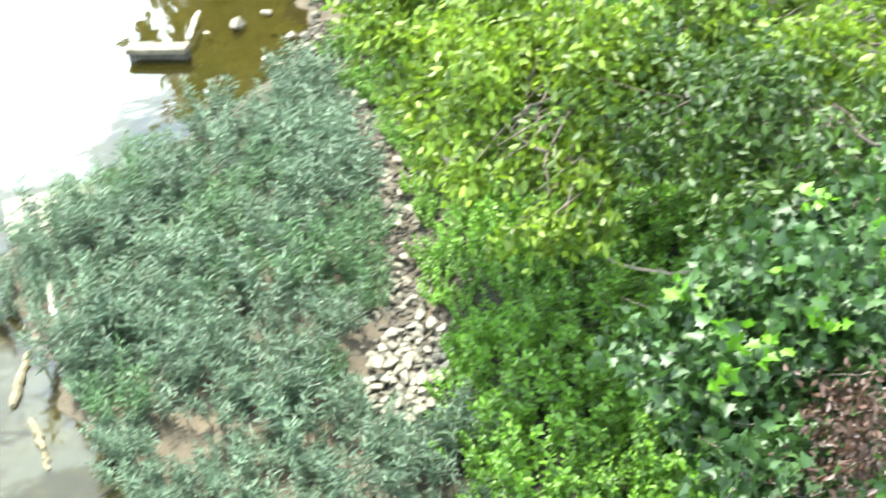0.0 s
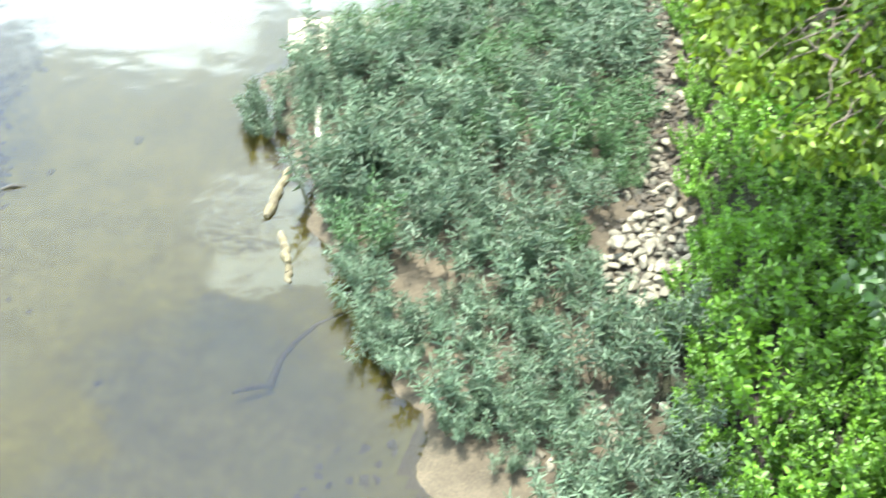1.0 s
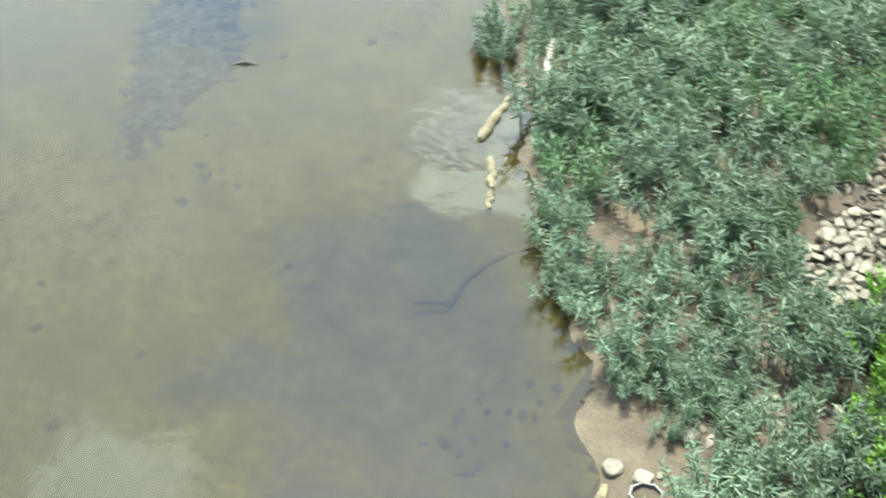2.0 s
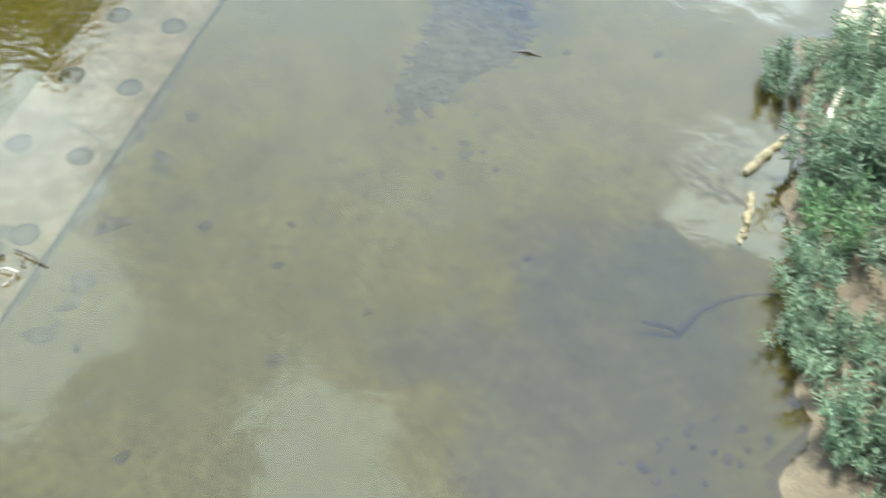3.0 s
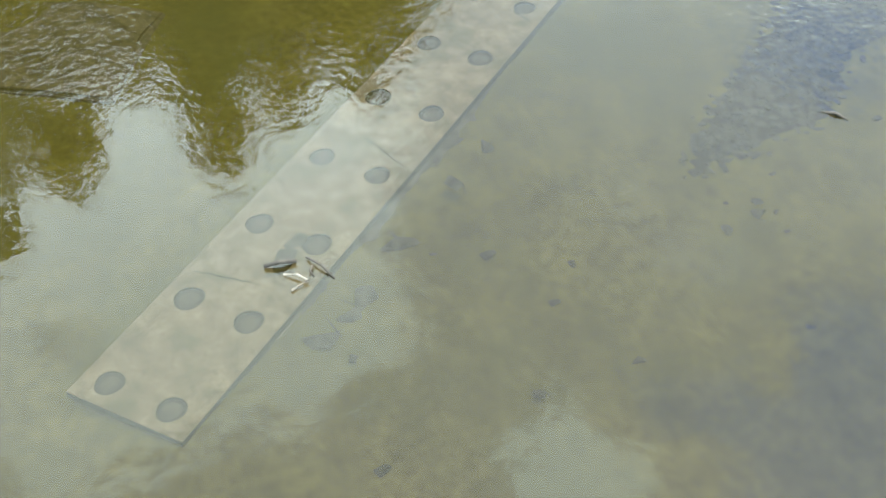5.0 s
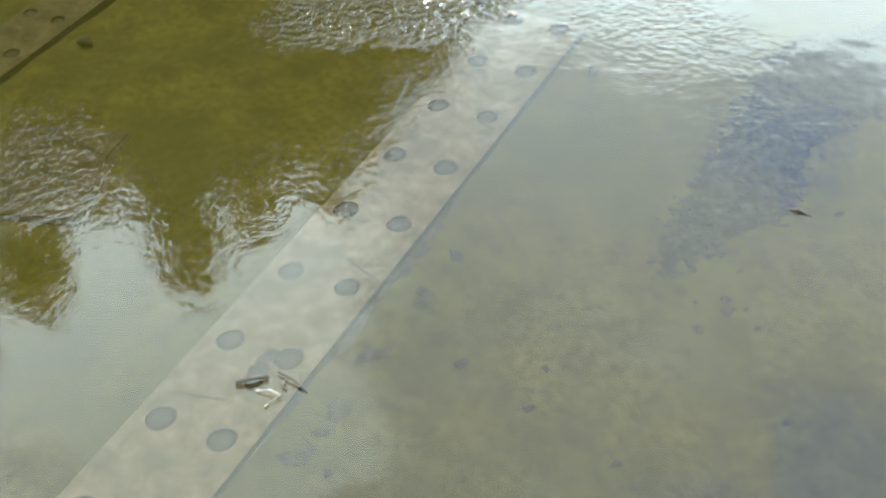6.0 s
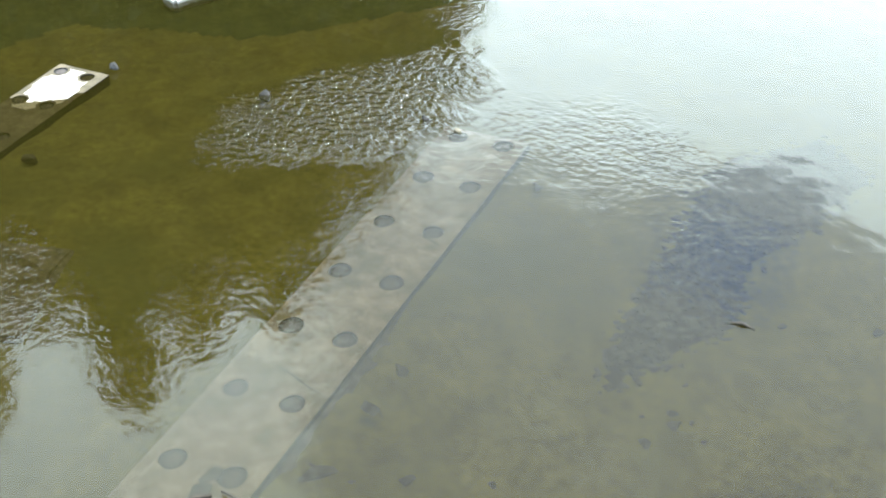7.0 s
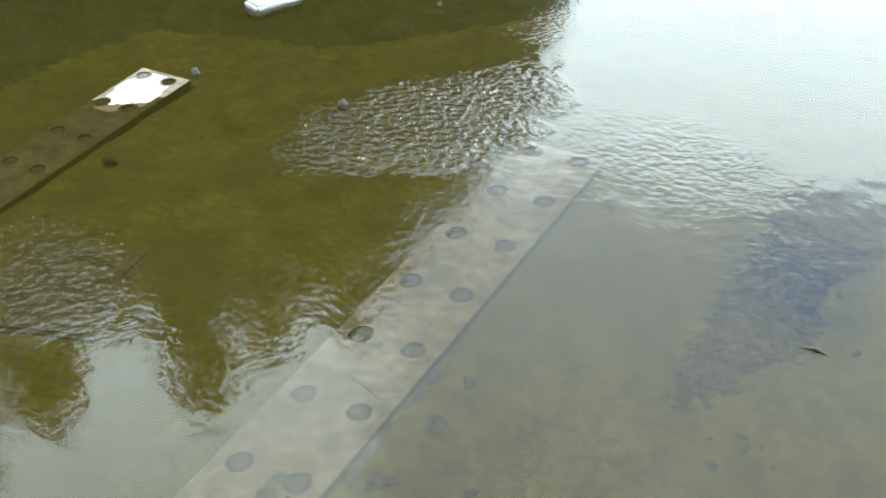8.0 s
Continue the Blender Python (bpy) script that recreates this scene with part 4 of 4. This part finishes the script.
def water_stones():
    rnd = random.Random(131)
    label = "dark wet stone lying in the shallow river"
    for x, y, s in ((-8.30, 8.92, 0.22), (-8.45, 9.02, 0.15), (-8.2, 9.1, 0.12), (-8.25, 8.45, 0.2), (-8.6, 8.7, 0.10), (-7.9, 9.0, 0.1), (-8.95, 11.3, 0.16), (-8.2, 12.2, 0.2),
                    (-10.83, 6.85, 0.24), (-9.16, 5.88, 0.22), (-7.17, 5.26, 0.16), (-8.2, 6.11, 0.16), (-9.48, 5.37, 0.1), (-7.12, 3.51, 0.2), (-8.77, 9.52, 0.12), (-18.02, 4.90, 0.26), (-8.6, 6.6, 0.14), (-7.1, 6.4, 0.15), (-6.6, 8.2, 0.12), (-8.5, 3.9, 0.14)):
        ob = new("river_stone", BED_STONES[rnd.randrange(6)])
        ob.matrix_world = pose(x * 1.017, y * 1.017, zat(x * 1.017, y * 1.017) - 0.02, 0, 0, rnd.uniform(0, 360)) @ Matrix.Diagonal((s * 1.25, s * 1.25, s * (0.6 if x > -18 else 1.4), 1))
        tagged(ob, label, "stone", "river stones")
    for x, y, z, s, meshes in ((-15.45, 10.85, -0.06, 0.17, STONES), (-16.1, 10.68, -0.14, 0.26, BED_STONES), (-18.2, 8.92, -0.16, 0.30, BED_STONES), (-13.5, 10.92, -0.17, 0.24, BED_STONES), (-20.35, 7.2, -0.16, 0.20, BED_STONES)):
        ob = new("river_stone", meshes[rnd.randrange(6)])
        ob.matrix_world = pose(x, y, z, 0, 0, rnd.uniform(0, 360)) @ Matrix.Diagonal((s, s, s * 1.5, 1))
        tagged(ob, "pale stone on the sunken slab's end" if meshes is STONES else label, "stone", "river stones")
    for x, y, s in ((-5.05, 20.75, 0.55), (-7.1, 19.9, 0.25), (-5.6, 20.6, 0.2), (-4.4, 19.6, 0.3), (-4.1, 20.2, 0.25), (-4.7, 21.3, 0.3), (-3.8, 21.0, 0.3), (-4.2, 19.2, 0.25)):
        ob = new("shore_stone", STONES[rnd.randrange(10)])
        ob.matrix_world = pose(x, y, max(zat(x, y), -0.05) - 0.02, 0, 0, rnd.uniform(0, 360)) @ Matrix.Diagonal((s, s, s * 0.9, 1))
        tagged(ob, "pale stone at the edge of the shallows", "stone", "shore stones")


water_stones()


def culvert_block():
    """Broken concrete step with an undercut face, standing in the shallows."""
    ob = new("concrete_block", broken_block("concrete_block", (1.02, 0.30, 0.09), MAT_DAMP, 17, 0.02))
    ob.matrix_world = pose(-6.22, 19.72, 0.13, 0, 0, -4)
    foot = part("footing", broken_block("footing", (0.16, 0.26, 0.5), MAT_SUNK, 18, 0.03), None, ob, "dark wet footing")
    foot.matrix_parent_inverse = Matrix.Identity(4)
    foot.location = (-0.40, 0.0, -0.48)
    foot2 = part("footing", broken_block("footing", (0.96, 0.18, 0.42), MAT_SUNK, 19, 0.02), None, ob)
    foot2.location = (0.02, 0.03, -0.40)
    tagged(ob, "broken concrete block with dark undercut face in the shallows", "concrete block")
    log("log", (-5.86, 20.25, 0.05), (-5.83, 21.1, 0.15), 0.05, 0.04, MAT_PALE_LOG, "bleached pole leaning in the shallows", 105)


culvert_block()
white = new("concrete_block", broken_block("concrete_block", (1.1, 0.5, 0.55), MAT_DRY, 27, 0.05))
white.matrix_world = pose(-22.75, 9.75, -0.45, 0, 0, 100)
tagged(white, "bleached white concrete lump standing out of the water", "concrete block")

corner = holed_slab("bridge_slab", 1.3, 0.85, 0.3, [(0.32, 0.52)], 0.14, MAT_STONE, MAT_CONCRETE_DARK)
corner.matrix_world = pose(-7.15, 14.62, 0.05, 2, 1, 22)
tagged(corner, "pale corner of a concrete slab with a hole at the waterline", "concrete slab", "fallen bridge slabs")
boulder = new("boulder", stone_mesh("boulder", 77, MAT_DAMP))
boulder.matrix_world = pose(-1.15, 14.95, zat(-1.15, 14.95) - 0.05, 5, -4, 30) @ Matrix.Diagonal((0.9, 0.9, 1.3, 1))
tagged(boulder, "grey boulder half hidden under overhanging leaves", "stone")


def sunk_rubble():
    rnd = random.Random(171)
    for _ in range(34):
        x, y = rnd.uniform(-4.2, -3.35), rnd.uniform(6.9, 8.4)
        ob = new("river_stone", BED_STONES[rnd.randrange(6)])
        s = rnd.uniform(0.10, 0.22)
        ob.matrix_world = pose(x, y, zat(x, y) - 0.02, 0, 0, rnd.uniform(0, 360)) @ Matrix.Diagonal((s, s, s * 0.3, 1))
        tagged(ob, "dark wet stone lying in the shallow river", "stone", "river stones")


sunk_rubble()


def waterlogged_debris():
    """Dark lumps of leaf litter settled along the slab's edge."""
    rnd = random.Random(181)
    for x, y, s in ((-9.95, 5.2, 0.4), (-9.4, 4.55, 0.5), (-9.2, 4.2, 0.36), (-9.05, 3.75, 0.45), (-10.45, 6.2, 0.3), (-10.25, 3.95, 0.45), (-10.45, 4.25, 0.35)):
        ob = new("waterlogged_debris", BED_STONES[rnd.randrange(6)])
        on_slab = x in (-10.25, -10.45, -10.1)
        ob.matrix_world = pose(x, y, -0.085 if on_slab else -0.19, 0, 0, rnd.uniform(0, 360)) @ Matrix.Diagonal((s * 1.3, s, 0.08 if on_slab else 0.11, 1))
        tagged(ob, "dark waterlogged leaf litter settled beside the slab", "debris", "waterlogged debris")


waterlogged_debris()

bent("bare_twig", [(0.40, 9.98, 3.00), (0.60, 9.86, 2.84), (0.82, 9.80, 2.80), (1.11, 9.75, 2.78), (1.5, 9.9, 2.7), (2.4, 10.6, 2.6)], [0.006, 0.010, 0.013, 0.016, 0.02, 0.025], MAT_TWIG,
     "pale bare twig reaching out of the foliage", "twig", 3)


def slab_cracks():
    """Two narrow cracks across the long slab."""
    rnd = random.Random(191)
    for x0, y0, x1, y1 in ((6.45, 0.55, 6.75, 1.28), (9.35, 0.10, 9.2, 0.85), (3.1, 0.9, 3.25, 1.3)):
        verts, faces = [], []
        n = 12
        for i in range(n + 1):
            s = i / n
            x, y = x0 + (x1 - x0) * s + rnd.uniform(-0.012, 0.012), y0 + (y1 - y0) * s
            w = 0.009 * math.sin(math.pi * (0.1 + 0.8 * s))
            verts += [(x - w, y, 0.004), (x + w, y, 0.004)]
        faces = [(2 * i, 2 * i + 1, 2 * i + 3, 2 * i + 2) for i in range(n)]
        part("crack", mesh_of("crack", verts, faces, MAT_RING), None, slab, "narrow dark crack filled with silt")


slab_cracks()


def silt_drift():
    """Grey silt washed up against the long slab's east side."""
    nx, ny = 90, 14
    wide = GAP + EDGE + EDGE_WEST - 0.05
    verts = []
    for i in range(nx + 1):
        for j in range(ny + 1):
            u, v = i / nx, j / ny
            x = 4.2 + 7.6 * u
            reach = (0.35 + 0.45 * u) * (0.75 + 0.5 * noise.noise(Vector((x * 1.4, 3.0, 0.0)))) * min(1.0, 8 * (1 - u) + 0.05, 8 * u + 0.05)
            lump = 0.035 * noise.noise(Vector((x * 4, v * 3, 7.0))) * min(1, 4 * v)
            verts.append((x, wide + 0.004 + reach * v, -0.085 - 0.105 * v ** 0.7 + lump - 0.02 * v))
    faces = [(i * (ny + 1) + j, (i + 1) * (ny + 1) + j, (i + 1) * (ny + 1) + j + 1, i * (ny + 1) + j + 1) for i in range(nx) for j in range(ny)]
    ob = new("silt_drift", mesh_of("silt_drift", verts, faces, MAT_DRIFT, True))
    ob.matrix_world = slab.matrix_world.copy()
    tagged(ob, "mottled grey silt drifted against the sunken slab", "silt", kind="stuff")


silt_drift()


def sunken_tub():
    """Old six-sided tub half buried in the mud, its dark rim showing."""
    bm = bmesh.new()
    rings = []
    for r, z in ((0.135, -0.08), (0.150, 0.045), (0.128, 0.045), (0.118, -0.02)):
        rings.append([bm.verts.new((math.cos(k * math.pi / 4 + 0.3) * r * 1.1, math.sin(k * math.pi / 4 + 0.3) * r * 0.85, z)) for k in range(8)])
    for r0, r1 in zip(rings, rings[1:]):
        for k in range(8):
            bm.faces.new((r0[k], r0[(k + 1) % 8], r1[(k + 1) % 8], r1[k]))
    bm.faces.new(rings[-1])
    me = bpy.data.meshes.new("old_tub")
    bm.to_mesh(me)
    bm.free()
    me.materials.append(MAT_TUB)
    ob = new("old_tub", me)
    ob.matrix_world = pose(-2.11, 7.50, zat(-2.11, 7.50), 4, -3, 20)
    tagged(ob, "small dark plastic tub half buried in mud", "tub")
    log("log", (-2.50, 7.45, 0.03), (-2.44, 7.18, 0.03), 0.05, 0.045, MAT_LOG, "short yellowish chunk of timber at the waterline", 106)


sunken_tub()
